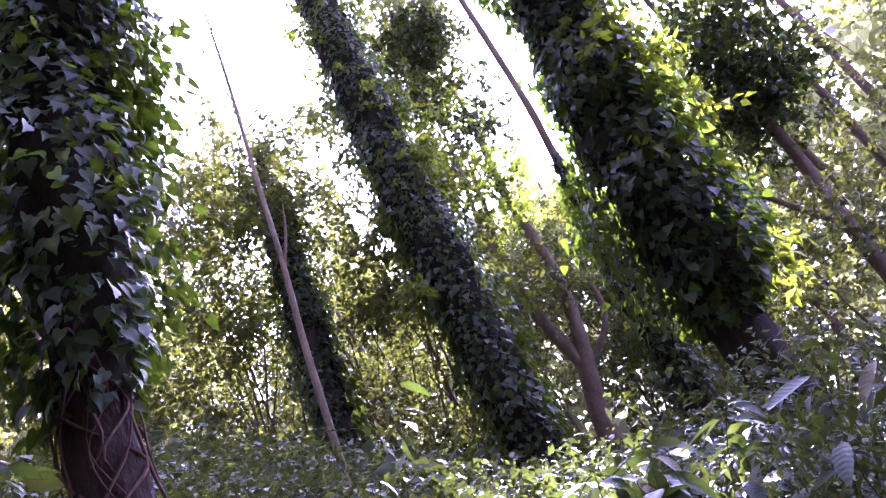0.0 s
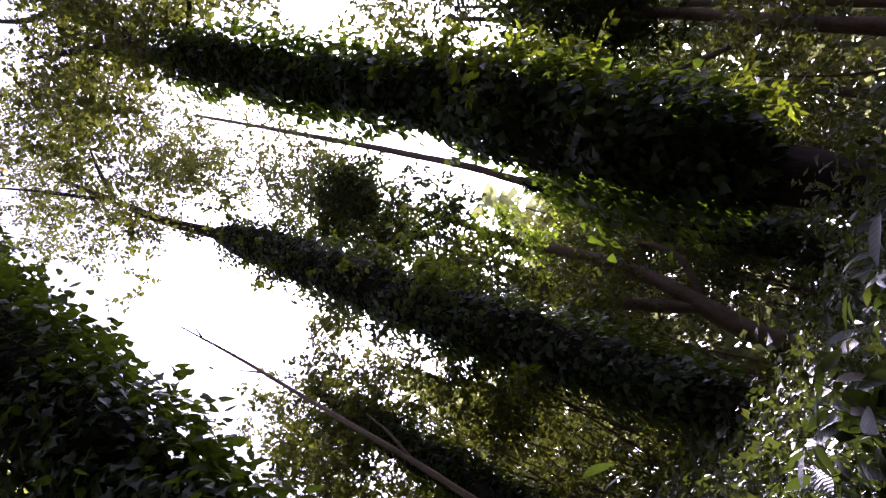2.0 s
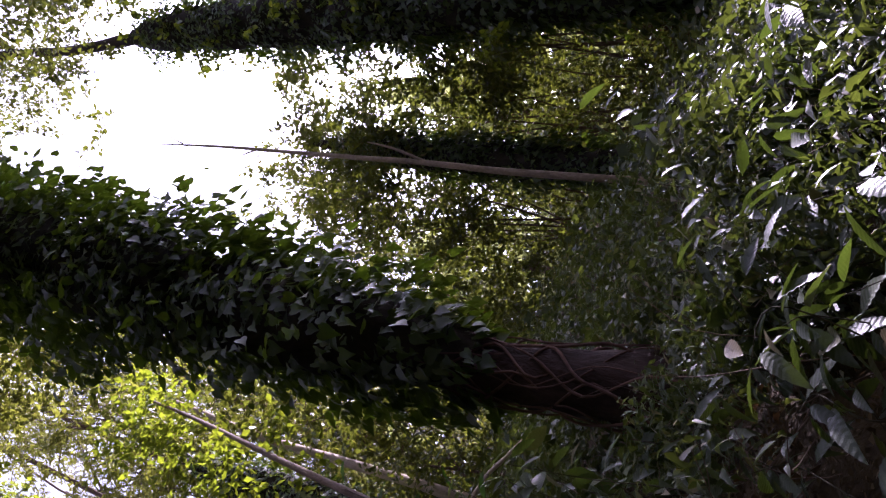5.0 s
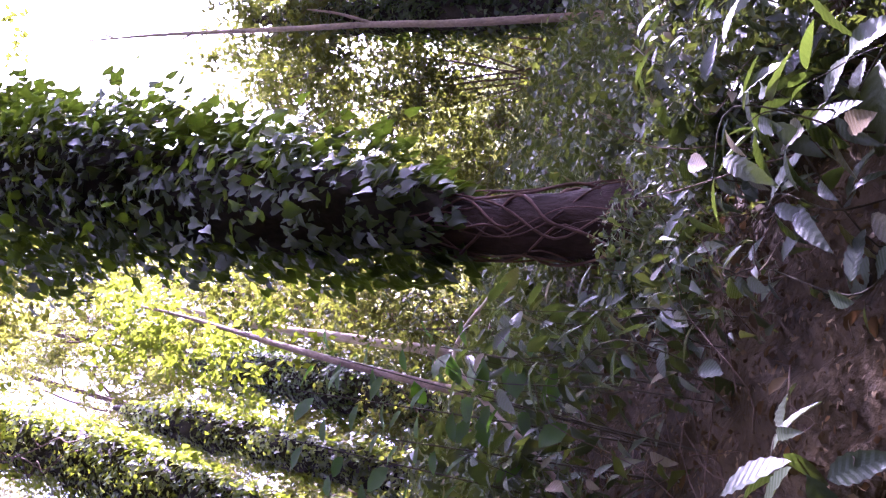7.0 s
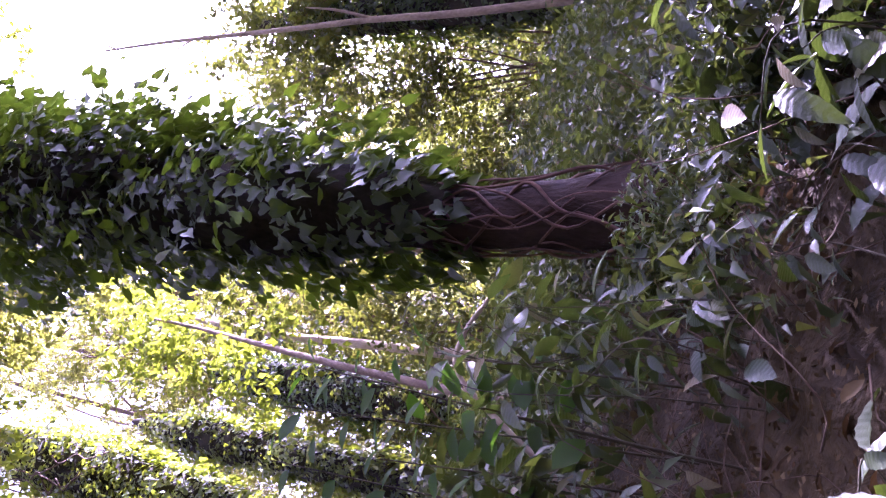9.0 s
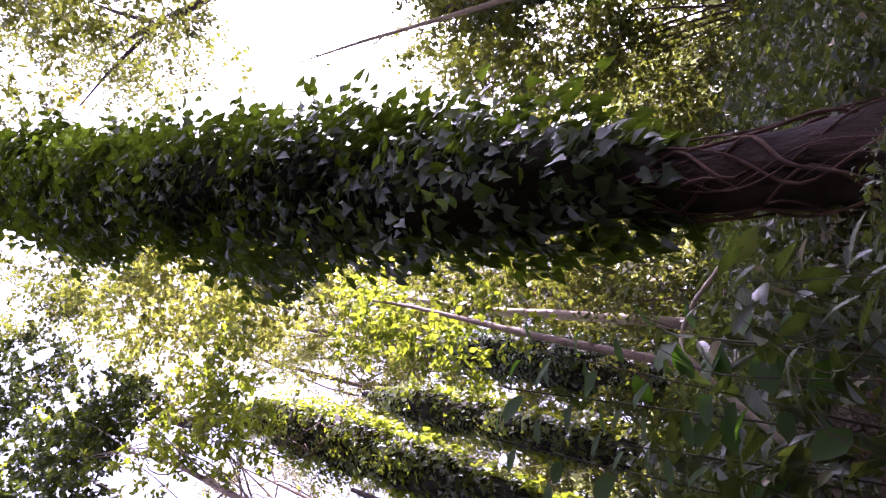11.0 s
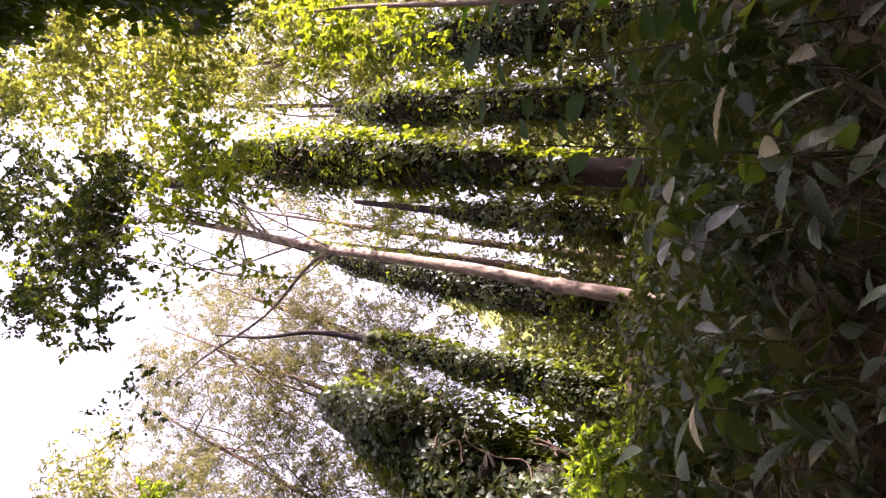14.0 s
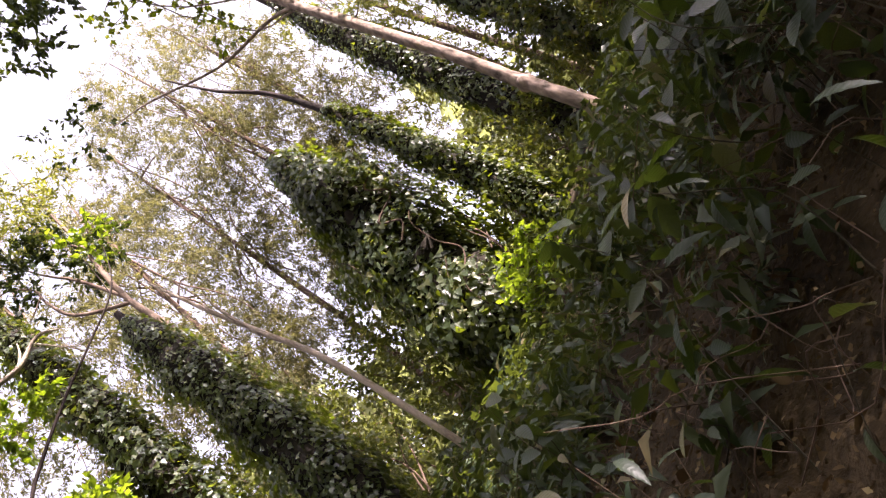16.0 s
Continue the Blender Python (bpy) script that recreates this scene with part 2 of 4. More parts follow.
OVAL = (np.array([(0, 0, 0), (-0.17, 0.2, 0.04), (-0.25, 0.48, 0.06), (-0.16, 0.78, 0.03), (0, 1.0, -0.08), (0.16, 0.78, 0.03),
                  (0.25, 0.48, 0.06), (0.17, 0.2, 0.04), (0, 0.3, 0.0), (0, 0.68, -0.01)], float),
        np.array([(0, 8, 1), (8, 2, 1), (8, 9, 2), (9, 3, 2), (9, 4, 3), (0, 7, 8), (8, 7, 6), (8, 6, 9), (9, 6, 5), (9, 5, 4)]))


def ribbed_leaf(width, curl, wave, rows=14):
    """A long toothed leaf blade with corrugated halves that curls towards its tip."""
    ys = np.linspace(0, 1, rows)
    w = width * np.sin(np.pi * ys ** 0.85) ** 0.8
    w[0], w[-1] = 0.01, 0.004
    v = []
    for k, (y, q) in enumerate(zip(ys, w)):
        z = -curl * y * y
        tooth = 1.0 + 0.06 * (-1) ** k
        v += [(-q * tooth, y + 0.03, z + 0.25 * q + wave * (-1) ** k), (0, y, z), (q * tooth, y + 0.03, z + 0.25 * q - wave * (-1) ** k)]
    f = []
    for k in range(rows - 1):
        a = 3 * k
        f += [(a, a + 1, a + 4), (a, a + 4, a + 3), (a + 1, a + 2, a + 5), (a + 1, a + 5, a + 4)]
    return np.array(v, float), np.array(f)


HEART_FAR = (np.array([(0, 0.06, 0), (-0.40, 0.10, 0.06), (-0.33, 0.5, 0.05), (0, 1.0, -0.07), (0.33, 0.5, 0.05), (0.40, 0.10, 0.06), (0, 0.42, -0.02)], float),
             np.array([(0, 6, 1), (6, 2, 1), (6, 3, 2), (0, 5, 6), (6, 5, 4), (6, 4, 3)]))
KITE = (np.array([(0, 0.0, 0), (-0.37, 0.24, 0.06), (0, 1.0, -0.07), (0.37, 0.24, 0.06), (0, 0.42, -0.02)], float), np.array([(0, 4, 1), (1, 4, 2), (0, 3, 4), (3, 2, 4)]))
LANCE = (np.array([(0, 0, 0), (-0.17, 0.4, 0.07), (0, 1.0, -0.16), (0.17, 0.4, 0.07), (0, 0.5, 0.0)], float), np.array([(0, 4, 1), (1, 4, 2), (0, 3, 4), (3, 2, 4)]))
STRAP = (np.array([(0, 0, 0), (-0.14, 0.4, 0.04), (0, 1.0, -0.05), (0.14, 0.4, 0.04)], float), np.array([(0, 2, 1), (0, 3, 2)]))
BLADE = (np.array([(0, 0, 0), (-0.3, 0.42, 0.08), (0, 1.0, -0.06), (0.3, 0.42, 0.08), (0, 0.5, -0.01)], float),
         np.array([(0, 4, 1), (1, 4, 2), (0, 3, 4), (3, 2, 4)]))
CHIP = (np.array([(0, 0, 0), (-0.3, 0.45, 0.06), (0, 1.0, 0), (0.3, 0.45, 0.06)], float), np.array([(0, 2, 1), (0, 3, 2)]))


def blades(shape, place, tip, face, size):
    """Many leaves in one pair of arrays: place, tip direction, face direction, length."""
    t = unit(tip)
    x = unit(np.cross(t, face))
    z = np.cross(x, t)
    sv, sf = shape
    wide = rng.uniform(0.8, 1.2, (len(place), 1, 1))
    v = place[:, None] + size[:, None, None] * (wide * sv[None, :, :1] * x[:, None] + sv[None, :, 1:2] * t[:, None]
                                               + sv[None, :, 2:] * z[:, None] * rng.uniform(0.3, 2.0, (len(place), 1, 1)))
    f = sf[None] + (np.arange(len(place)) * len(sv))[:, None, None]
    return v.reshape(-1, 3), f.reshape(-1, 3)


def ground_height(x, y):
    """The bank: a dip where the path runs, rising away from it, steepest towards bearing -38."""
    r = np.hypot(x, y) + 1e-6
    az = np.arctan2(x, y)
    far = np.where(r < 12, r, 12 + 14 * (1 - np.exp(-(r - 12) / 14)))
    bowl = np.where(r < 8, 0.014 * r * r, 0.014 * 64 + 0.1 * (np.minimum(far, 20) - 8))
    bowl = bowl * (1 - 0.5 * np.clip((np.degrees(az) - 12) / 22, 0, 1) * np.clip((95 - np.degrees(az)) / 20, 0, 1))
    slope = 0.36 * far * np.cos(az + radians(38))
    slope = np.where(slope < 0, slope * 0.5, slope)
    lumps = 0.05 * np.sin(2.1 * x + 0.5) * np.cos(1.7 * y) + 0.02 * np.sin(5.3 * x - 4.1 * y)
    return 0.85 + slope + bowl + lumps * np.minimum(1, r) - 0.55 * np.exp(-(r / 0.7) ** 2)


# ---- the ground ----
rings = np.concatenate([[0.0], np.geomspace(0.15, 30, 90), np.geomspace(35, 2500, 16)])
spokes = np.linspace(0, 2 * np.pi, 180, endpoint=False)
gr, ga = np.meshgrid(rings, spokes, indexing="ij")
gx, gy = gr * np.sin(ga), gr * np.cos(ga)
gz = ground_height(gx, gy) + 0.012 * rng.standard_normal(gx.shape) * (gr < 30)
gi, gj = np.meshgrid(np.arange(len(rings) - 1), np.arange(180), indexing="ij")
gk = (gj + 1) % 180
gf = np.stack([gi * 180 + gj, gi * 180 + gk, (gi + 1) * 180 + gk, (gi + 1) * 180 + gj], -1).reshape(-1, 4)[:, ::-1]
ground = new("ground", raw_mesh("ground", np.stack([gx, gy, gz], -1).reshape(-1, 3), gf, mat_soil))
tagged(ground, "brown forest soil bank strewn with leaf litter", "ground", kind="structure")


# ---- trees ----
def line_at(axis, z):
    a = smooth_line(axis, 8)
    return np.stack([np.interp(z, a[:, 2], a[:, i]) for i in (0, 1)] + [z], -1)


def rooted(axis):
    """The axis with its foot sunk into the bank and a slight flare."""
    a = [tuple(p) for p in axis]
    x, y, z, r = a[0]
    g = float(ground_height(x, y))
    if z > g + 0.1:
        a.insert(0, (x, y, g - 0.15, r * 1.25))
    return a


def sleeve(axis, profile, count, size, lop=(0, 0), grow=-0.03):
    """Leaves of a climber round a trunk: profile rows are height and reach; lop pushes the mass to one side."""
    zs, rs = np.array(profile, float).T
    z = rng.uniform(zs[0], zs[-1], count * 3)
    keep = rng.uniform(0, 1, count * 3) < np.interp(z, zs, rs) / rs.max()
    z = z[keep][:count]
    n = len(z)
    reach = np.interp(z, zs, rs)
    a = rng.uniform(0, 2 * np.pi, n)
    bulge = 1 + 0.16 * np.sin(3 * a + 2.2 * z) + 0.12 * np.sin(5.1 * z + a) + 0.13 * np.sin(1.7 * z + 2 * a + profile[0][1] * 40)
    tuft = np.sin(a * 5 + 2.0 * np.sin(3.1 * z)) + np.sin(7.3 * z + 1.6 * np.sin(4 * a)) + 0.8 * np.sin(11 * z + 7 * a)
    deep = np.clip(0.5 - 0.45 * tuft, 0, 1)
    bulge = bulge * np.where(rng.uniform(0, 1, n) < 0.07, 1.2, 1.0) * (1 - 0.16 * deep)
    out = np.stack([np.cos(a), np.sin(a), np.zeros(n)], -1)
    d = reach * bulge * (1.03 - 0.40 * rng.uniform(0, 1, n) ** 1.2) * (1 + 0.09 * rng.standard_normal(n))
    p = line_at(axis, z) + out * d[:, None] + np.array((*lop, 0)) * reach[:, None]
    r3 = rng.standard_normal((n, 3))
    tip = np.array((0, 0, -0.9)) + 0.40 * out + 0.34 * r3
    face = 0.85 * out + np.array((0, 0, 0.55)) + 0.36 * rng.standard_normal((n, 3))
    return p, tip, face, size * rng.uniform(0.5, 1.3, n) * np.clip(1.05 + grow * (z - zs[0]), 0.75, 1.8)


def sprays(centres, spread, twigs, per, size, droop=0.4):
    """Twigs that fan out from each centre with leaves along them: twig lines, and the leaves."""
    lines, ps, ts = [], [], []
    for c in centres:
        for _ in range(twigs):
            d = unit(rng.standard_normal(3) + np.array((0, 0, 0.15)))
            ln = spread * rng.uniform(0.5, 1.15)
            s0 = np.array(c) + 0.35 * spread * rng.standard_normal(3)
            bend = np.array((0, 0, -droop * ln * 0.5))
            lines.append([(*s0, 0.008), (*(s0 + d * ln * 0.5 + 0.2 * bend), 0.005), (*(s0 + d * ln + bend), 0.002)])
            s = rng.uniform(0.1, 1.0, per)[:, None]
            ps.append(s0 + d * ln * s + bend * s ** 2 + 0.05 * spread * rng.standard_normal((per, 3)))
            ts.append(d + 0.9 * rng.standard_normal((per, 3)) + np.array((0, 0, -droop)))
    p, t = np.vstack(ps), np.vstack(ts)
    n = len(p)
    face = np.array((0, 0, 1.0)) + 0.7 * rng.standard_normal((n, 3))
    return lines, (p, t, face, size * rng.uniform(0.6, 1.25, n))


def climber_tree(label, axis, profile, leaves, size, bark=mat_bark, shape=KITE, limbs=(), crown=None, core=0.66, lop=(0, 0), leaf=None, name="tree", group="climber-covered trees", grow=-0.03):
    """A trunk in a sleeve of climbing leaves, with bare limbs and a crown where it has them."""
    axis = rooted(axis)
    base = axis[0][:3]
    t = thing(name, base, label, "tree", group)
    v, f = tube(axis, 14, 0.05)
    part("trunk", v, f, bark, t)
    for ln in limbs:
        v, f = tube(ln, 7, 0.06, 4)
        part("limb", v, f, bark, t)
    if profile:
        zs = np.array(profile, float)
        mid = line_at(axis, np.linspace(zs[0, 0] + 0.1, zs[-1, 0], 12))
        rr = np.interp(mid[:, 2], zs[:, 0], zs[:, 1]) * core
        # filler tube for the stem mat, coloured dark for the shade between leaves
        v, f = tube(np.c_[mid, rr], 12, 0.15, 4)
        part("climber_core", v, f, mat_core, t, "dark brown core for matted stems and shade between leaves")
        v, f = blades(shape, *sleeve(axis, profile, int(leaves * (2.1 if shape is HEART else 2.7)), size, lop, grow))
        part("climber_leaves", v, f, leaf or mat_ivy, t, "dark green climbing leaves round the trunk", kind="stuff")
    if crown:
        add_crown(t, **crown)
    return t


DENSE = 1.5


def add_crown(t, centres, spread, twigs, per, size, material=None, shape=CHIP, droop=0.4):
    lines, leaf = sprays(centres, spread, int(twigs * DENSE), int(per * DENSE), size, droop)
    v, f = tubes(lines[::9], 3, 0.0, 2)
    part("twigwork", v, f, mat_twig, t, kind="stuff")
    v, f = blades(shape, *leaf)
    part("crown", v, f, material or mat_shrub, t, "loose crown of small leaves", kind="stuff")


def cloud(az, el, r, n, d_az, d_el, d_r):
    """n crown centres spread round a bearing, a height angle and a distance."""
    return [bearing(az + d_az * rng.uniform(-1, 1), el + d_el * rng.uniform(-1, 1), r + d_r * rng.uniform(-1, 1)) for _ in range(n)]


def further(rows, k):
    """The same rows moved k times as far from the path's start, and grown as much."""
    return [(k * x, k * y, 1.2 + k * (z - 1.2), k * w) for x, y, z, w in rows]


# the near tree
A_AXIS = rooted([(-0.03, 2.25, 1.5, 0.15), (-0.07, 2.25, 1.95, 0.118), (-0.09, 2.25, 2.4, 0.108), (-0.05, 2.25, 3.6, 0.105), (0.0, 2.25, 5.3, 0.10),
                 (0.09, 2.25, 7.3, 0.09), (0.3, 2.23, 10.0, 0.07), (0.5, 2.2, 13.0, 0.04)])
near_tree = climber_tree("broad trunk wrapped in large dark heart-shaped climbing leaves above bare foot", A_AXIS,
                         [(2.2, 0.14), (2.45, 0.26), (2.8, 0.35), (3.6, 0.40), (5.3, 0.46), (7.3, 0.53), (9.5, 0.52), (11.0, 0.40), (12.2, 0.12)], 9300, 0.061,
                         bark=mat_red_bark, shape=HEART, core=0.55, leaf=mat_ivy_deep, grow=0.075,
                         crown=dict(centres=[(0.4 + rng.uniform(-2, 2), 2.1 + rng.uniform(-1.2, 2.2), rng.uniform(13, 16.5)) for _ in range(20)], spread=0.7, twigs=8, per=11, size=0.12))
for k in range(20):
    a0, turn = rng.uniform(0, 2 * math.pi), rng.uniform(-1.8, 1.8)
    zz = np.linspace(rng.uniform(1.35, 1.7), rng.uniform(2.3, 2.8), 7)
    c = line_at(A_AXIS, zz)
    rad = np.interp(zz, [1.4, 1.95, 2.4], [0.165, 0.124, 0.113]) + 0.010
    ang = a0 + turn * np.linspace(0, 1, 7) + 0.55 * rng.standard_normal(7)
    w = rng.uniform(0.0022, 0.0065)
    rows = np.c_[c[:, 0] + rad * np.cos(ang), c[:, 1] + rad * np.sin(ang), zz, np.full(7, w)]
    v, f = tube(rows, 6, 0.1, 5)
    part("vine_root", v, f, mat_vine, near_tree, "twisting brown climber root on bark")

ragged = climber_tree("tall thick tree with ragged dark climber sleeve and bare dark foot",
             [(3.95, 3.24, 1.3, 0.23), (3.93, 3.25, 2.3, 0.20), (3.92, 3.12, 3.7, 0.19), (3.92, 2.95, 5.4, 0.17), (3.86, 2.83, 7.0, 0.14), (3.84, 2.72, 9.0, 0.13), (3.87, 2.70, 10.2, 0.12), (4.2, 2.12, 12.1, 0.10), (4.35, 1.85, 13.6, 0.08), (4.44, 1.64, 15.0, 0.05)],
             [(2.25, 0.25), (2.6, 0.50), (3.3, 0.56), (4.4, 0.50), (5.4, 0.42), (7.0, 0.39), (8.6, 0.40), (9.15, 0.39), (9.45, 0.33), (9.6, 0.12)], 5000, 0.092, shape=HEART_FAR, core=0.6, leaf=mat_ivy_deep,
             limbs=[[(3.86, 2.74, 10.0, 0.10), (3.86, 2.78, 11.9, 0.07), (3.5, 2.8, 13.4, 0.02)], [(3.85, 2.7, 10.2, 0.06), (4.6, 2.9, 11.4, 0.04), (5.2, 3.2, 12.4, 0.02)],
                    [(3.84, 2.72, 9.3, 0.04), (4.28, 2.5, 9.45, 0.032), (4.63, 1.96, 9.4, 0.024), (4.85, 1.4, 9.5, 0.010)], [(4.2, 2.12, 12.0, 0.065), (3.96, 2.37, 13.5, 0.05), (3.92, 2.43, 15.4, 0.03)],
                    [(3.83, 2.73, 10.6, 0.05), (4.3, 3.4, 11.8, 0.03), (4.6, 4.0, 12.9, 0.01)]],
             crown=dict(centres=cloud(68, 62, 4.8, 34, 11, 6, 1.0) + cloud(50, 67, 4.6, 26, 15, 4, 1.0), spread=0.7, twigs=9, per=14, size=0.098))
# sun-side tufts use the lit leaf copy, the sleeve keeps the shaded one
tufts = []
for _ in range(24):
    a, z = radians(-51 + rng.uniform(-75, 75)), rng.uniform(2.4, 5.6)
    d = rng.uniform(0.42, 0.62)
    tufts.append((3.93 + d * math.cos(a), 3.15 + d * math.sin(a), z))
add_crown(ragged, tufts, 0.26, 5, 6, 0.105, mat_ivy_lit, BLADE, 1.1)
slender = climber_tree("slender upright tree covered by dark climber to mid height",
             further([(3.38, 5.55, 1.6, 0.22), (3.33, 5.58, 4.3, 0.20), (3.28, 5.58, 6.6, 0.16), (3.27, 5.5, 8.7, 0.11), (3.2, 5.5, 9.9, 0.09), (3.07, 5.5, 11.6, 0.075), (3.04, 5.4, 13.0, 0.06), (3.0, 5.3, 15.0, 0.03)], 1.15),
             [(1.8, 0.38), (3.8, 0.46), (5.7, 0.52), (7.4, 0.50), (9.0, 0.48), (10.3, 0.45), (11.0, 0.40), (11.4, 0.22)], 4200, 0.105, leaf=mat_ivy_deep,
             limbs=[further(row, 1.15) for row in [[(3.04, 5.4, 12.9, 0.05), (2.5, 5.0, 14.2, 0.03), (1.9, 4.6, 15.2, 0.012)], [(3.04, 5.4, 13.0, 0.05), (3.6, 5.2, 14.5, 0.03), (4.2, 5.0, 15.8, 0.012)]]],
             crown=dict(centres=cloud(34, 62, 7.1, 30, 11, 5, 1.2) + cloud(24, 66, 7.1, 12, 8, 4, 1.0) + cloud(36, 70, 6.5, 12, 10, 3, 1.0), spread=0.75, twigs=9, per=13, size=0.098))
add_crown(slender, [bearing(25.7, 71, 7.0), bearing(24.2, 70.2, 7.0), bearing(27.0, 70.4, 7.0)], 0.3, 7, 7, 0.10, mat_yellow, BLADE)
climber_tree("climber-covered tree standing behind a bare leaning pole",
             [(2.2, 7.69, 2.4, 0.22), (2.25, 7.68, 5.0, 0.19), (2.35, 7.65, 7.6, 0.10), (2.37, 7.63, 8.3, 0.04)],
             [(2.4, 0.32), (4.0, 0.34), (6.0, 0.33), (7.3, 0.28), (7.9, 0.12)], 2600, 0.09, leaf=mat_ivy_deep,
             crown=dict(centres=cloud(15, 40, 8.2, 20, 5, 4, 1.0) + cloud(12, 31, 10.4, 14, 6, 5, 0.9), spread=0.7, twigs=9, per=13, size=0.098))
climber_tree("tall thin pale trunk with climber leaves on the lower half",
             [(6.66, 6.77, 1.6, 0.20), (6.7, 6.72, 4.3, 0.16), (6.77, 6.66, 6.8, 0.078), (6.83, 6.61, 8.1, 0.068), (6.85, 6.6, 10.9, 0.06), (6.83, 6.6, 13.4, 0.045), (6.8, 6.6, 16.5, 0.03)],
             [(1.6, 0.30), (3.5, 0.34), (5.0, 0.30), (6.2, 0.2), (6.9, 0.12)], 2200, 0.09, bark=mat_grey_bark, leaf=mat_ivy_deep,
             crown=dict(centres=cloud(45, 57, 9.5, 18, 9, 7, 1.2), spread=0.8, twigs=9, per=12, size=0.098))


def dry_vines(t, axis, z0, z1, reach, count):
    """Brown leafless climber stems that wander over a sleeve."""
    for _ in range(count):
        a0, turn = rng.uniform(0, 2 * math.pi), rng.uniform(-0.9, 0.9)
        lo = rng.uniform(z0, z1 - 0.8)
        zz = np.linspace(lo, min(z1, lo + rng.uniform(0.8, 2.2)), 6)
        ang = a0 + turn * np.linspace(0, 1, 6) + 0.18 * rng.standard_normal(6)
        d = reach * rng.uniform(0.92, 1.12, 6)
        c = line_at(axis, zz)
        v, f = tube(np.c_[c[:, 0] + d * np.cos(ang), c[:, 1] + d * np.sin(ang), zz, np.full(6, rng.uniform(0.006, 0.013))], 5, 0.1, 4)
        part("dry_vine", v, f, mat_twig, t, "leafless brown climber stem")


def bare_tree(label, axis, limbs=(), bark=mat_grey_bark, crown=None, name="tree", group="bare-stemmed trees"):
    return climber_tree(label, axis, None, 0, 0, bark, limbs=limbs, crown=crown, name=name, group=group)


bare_tree("bare dead pole leaning among the trees, pale grey wood", [(1.23, 4.43, 2.0, 0.031), (1.28, 4.55, 3.4, 0.028), (1.35, 4.66, 4.3, 0.025), (1.44, 4.9, 5.6, 0.023), (1.57, 5.22, 7.4, 0.017), (1.64, 5.46, 9.0, 0.007)],
          limbs=[[(1.35, 4.66, 4.25, 0.016), (1.45, 4.62, 4.6, 0.012), (1.5, 4.6, 4.9, 0.005)], [(1.52, 5.1, 6.8, 0.012), (1.42, 5.1, 7.1, 0.004)], [(1.6, 5.35, 8.3, 0.012), (1.72, 5.35, 8.7, 0.003)]],
          bark=mat_dead_wood, name="dead_pole")
crooked = bare_tree("crooked small tree forking low into twisted bare limbs", further([(4.18, 5.61, 1.7, 0.128), (4.23, 5.58, 2.45, 0.109), (4.33, 5.5, 3.0, 0.099)], 1.6),
          limbs=[further(row, 1.6) for row in [[(4.33, 5.5, 2.95, 0.091), (4.22, 5.59, 3.47, 0.069), (4.14, 5.65, 3.97, 0.067), (4.1, 5.67, 4.5, 0.057), (4.09, 5.68, 5.1, 0.038), (4.18, 5.61, 6.2, 0.028), (4.22, 5.58, 7.2, 0.015)],
                 [(4.1, 5.67, 4.4, 0.041), (4.21, 5.59, 5.25, 0.028), (4.28, 5.54, 5.95, 0.022), (4.32, 5.51, 7.0, 0.013)],
                 [(4.1, 5.67, 4.45, 0.049), (4.0, 5.72, 4.62, 0.041), (3.96, 5.75, 4.75, 0.033)],
                 [(4.12, 5.66, 4.25, 0.025), (3.95, 5.75, 4.3, 0.018), (3.85, 5.8, 4.45, 0.011), (3.8, 5.8, 4.6, 0.007)],
                 [(4.33, 5.5, 2.95, 0.091), (4.47, 5.39, 3.8, 0.076), (4.47, 5.39, 4.6, 0.071), (4.45, 5.4, 5.4, 0.054), (4.5, 5.35, 6.6, 0.033), (4.45, 5.3, 8.0, 0.016)],
                 [(4.4, 5.44, 3.0, 0.041), (4.63, 5.25, 3.3, 0.034), (4.7, 5.19, 3.55, 0.025), (4.68, 5.2, 3.9, 0.010)]]],
          crown=dict(centres=cloud(36.3, 44, 11.2, 26, 2.3, 5.0, 0.9) + cloud(39.8, 46.5, 11.2, 22, 2.2, 3.5, 0.8) + cloud(32, 38, 11.2, 20, 3.5, 5, 0.9) + cloud(39, 22, 11.5, 9, 4, 4, 0.8), spread=0.75, twigs=10, per=17, size=0.098))
# dark leaves for shaded clumps; the last three clouds also dapple the ground
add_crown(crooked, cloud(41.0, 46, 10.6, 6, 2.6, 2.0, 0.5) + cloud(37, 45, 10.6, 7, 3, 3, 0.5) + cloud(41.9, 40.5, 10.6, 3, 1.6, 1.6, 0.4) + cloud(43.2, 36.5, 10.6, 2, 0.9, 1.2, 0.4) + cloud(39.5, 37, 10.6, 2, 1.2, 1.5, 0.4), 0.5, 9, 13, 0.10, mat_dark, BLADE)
# lime leaves stand for the crown's sunlit patches
add_crown(crooked, cloud(32.5, 38, 10.8, 5, 1.5, 2.2, 0.4) + cloud(40.5, 31, 10.8, 6, 1.6, 3.0, 0.4) + cloud(42, 45, 10.8, 4, 1.2, 1.5, 0.4), 0.38, 9, 11, 0.095, mat_lime, BLADE)
# clump added in the sun's way to shade the ground left of the path
add_crown(crooked, cloud(40.0, 40.0, 11.6, 5, 1.3, 2.2, 0.4), 0.42, 8, 9, 0.095)
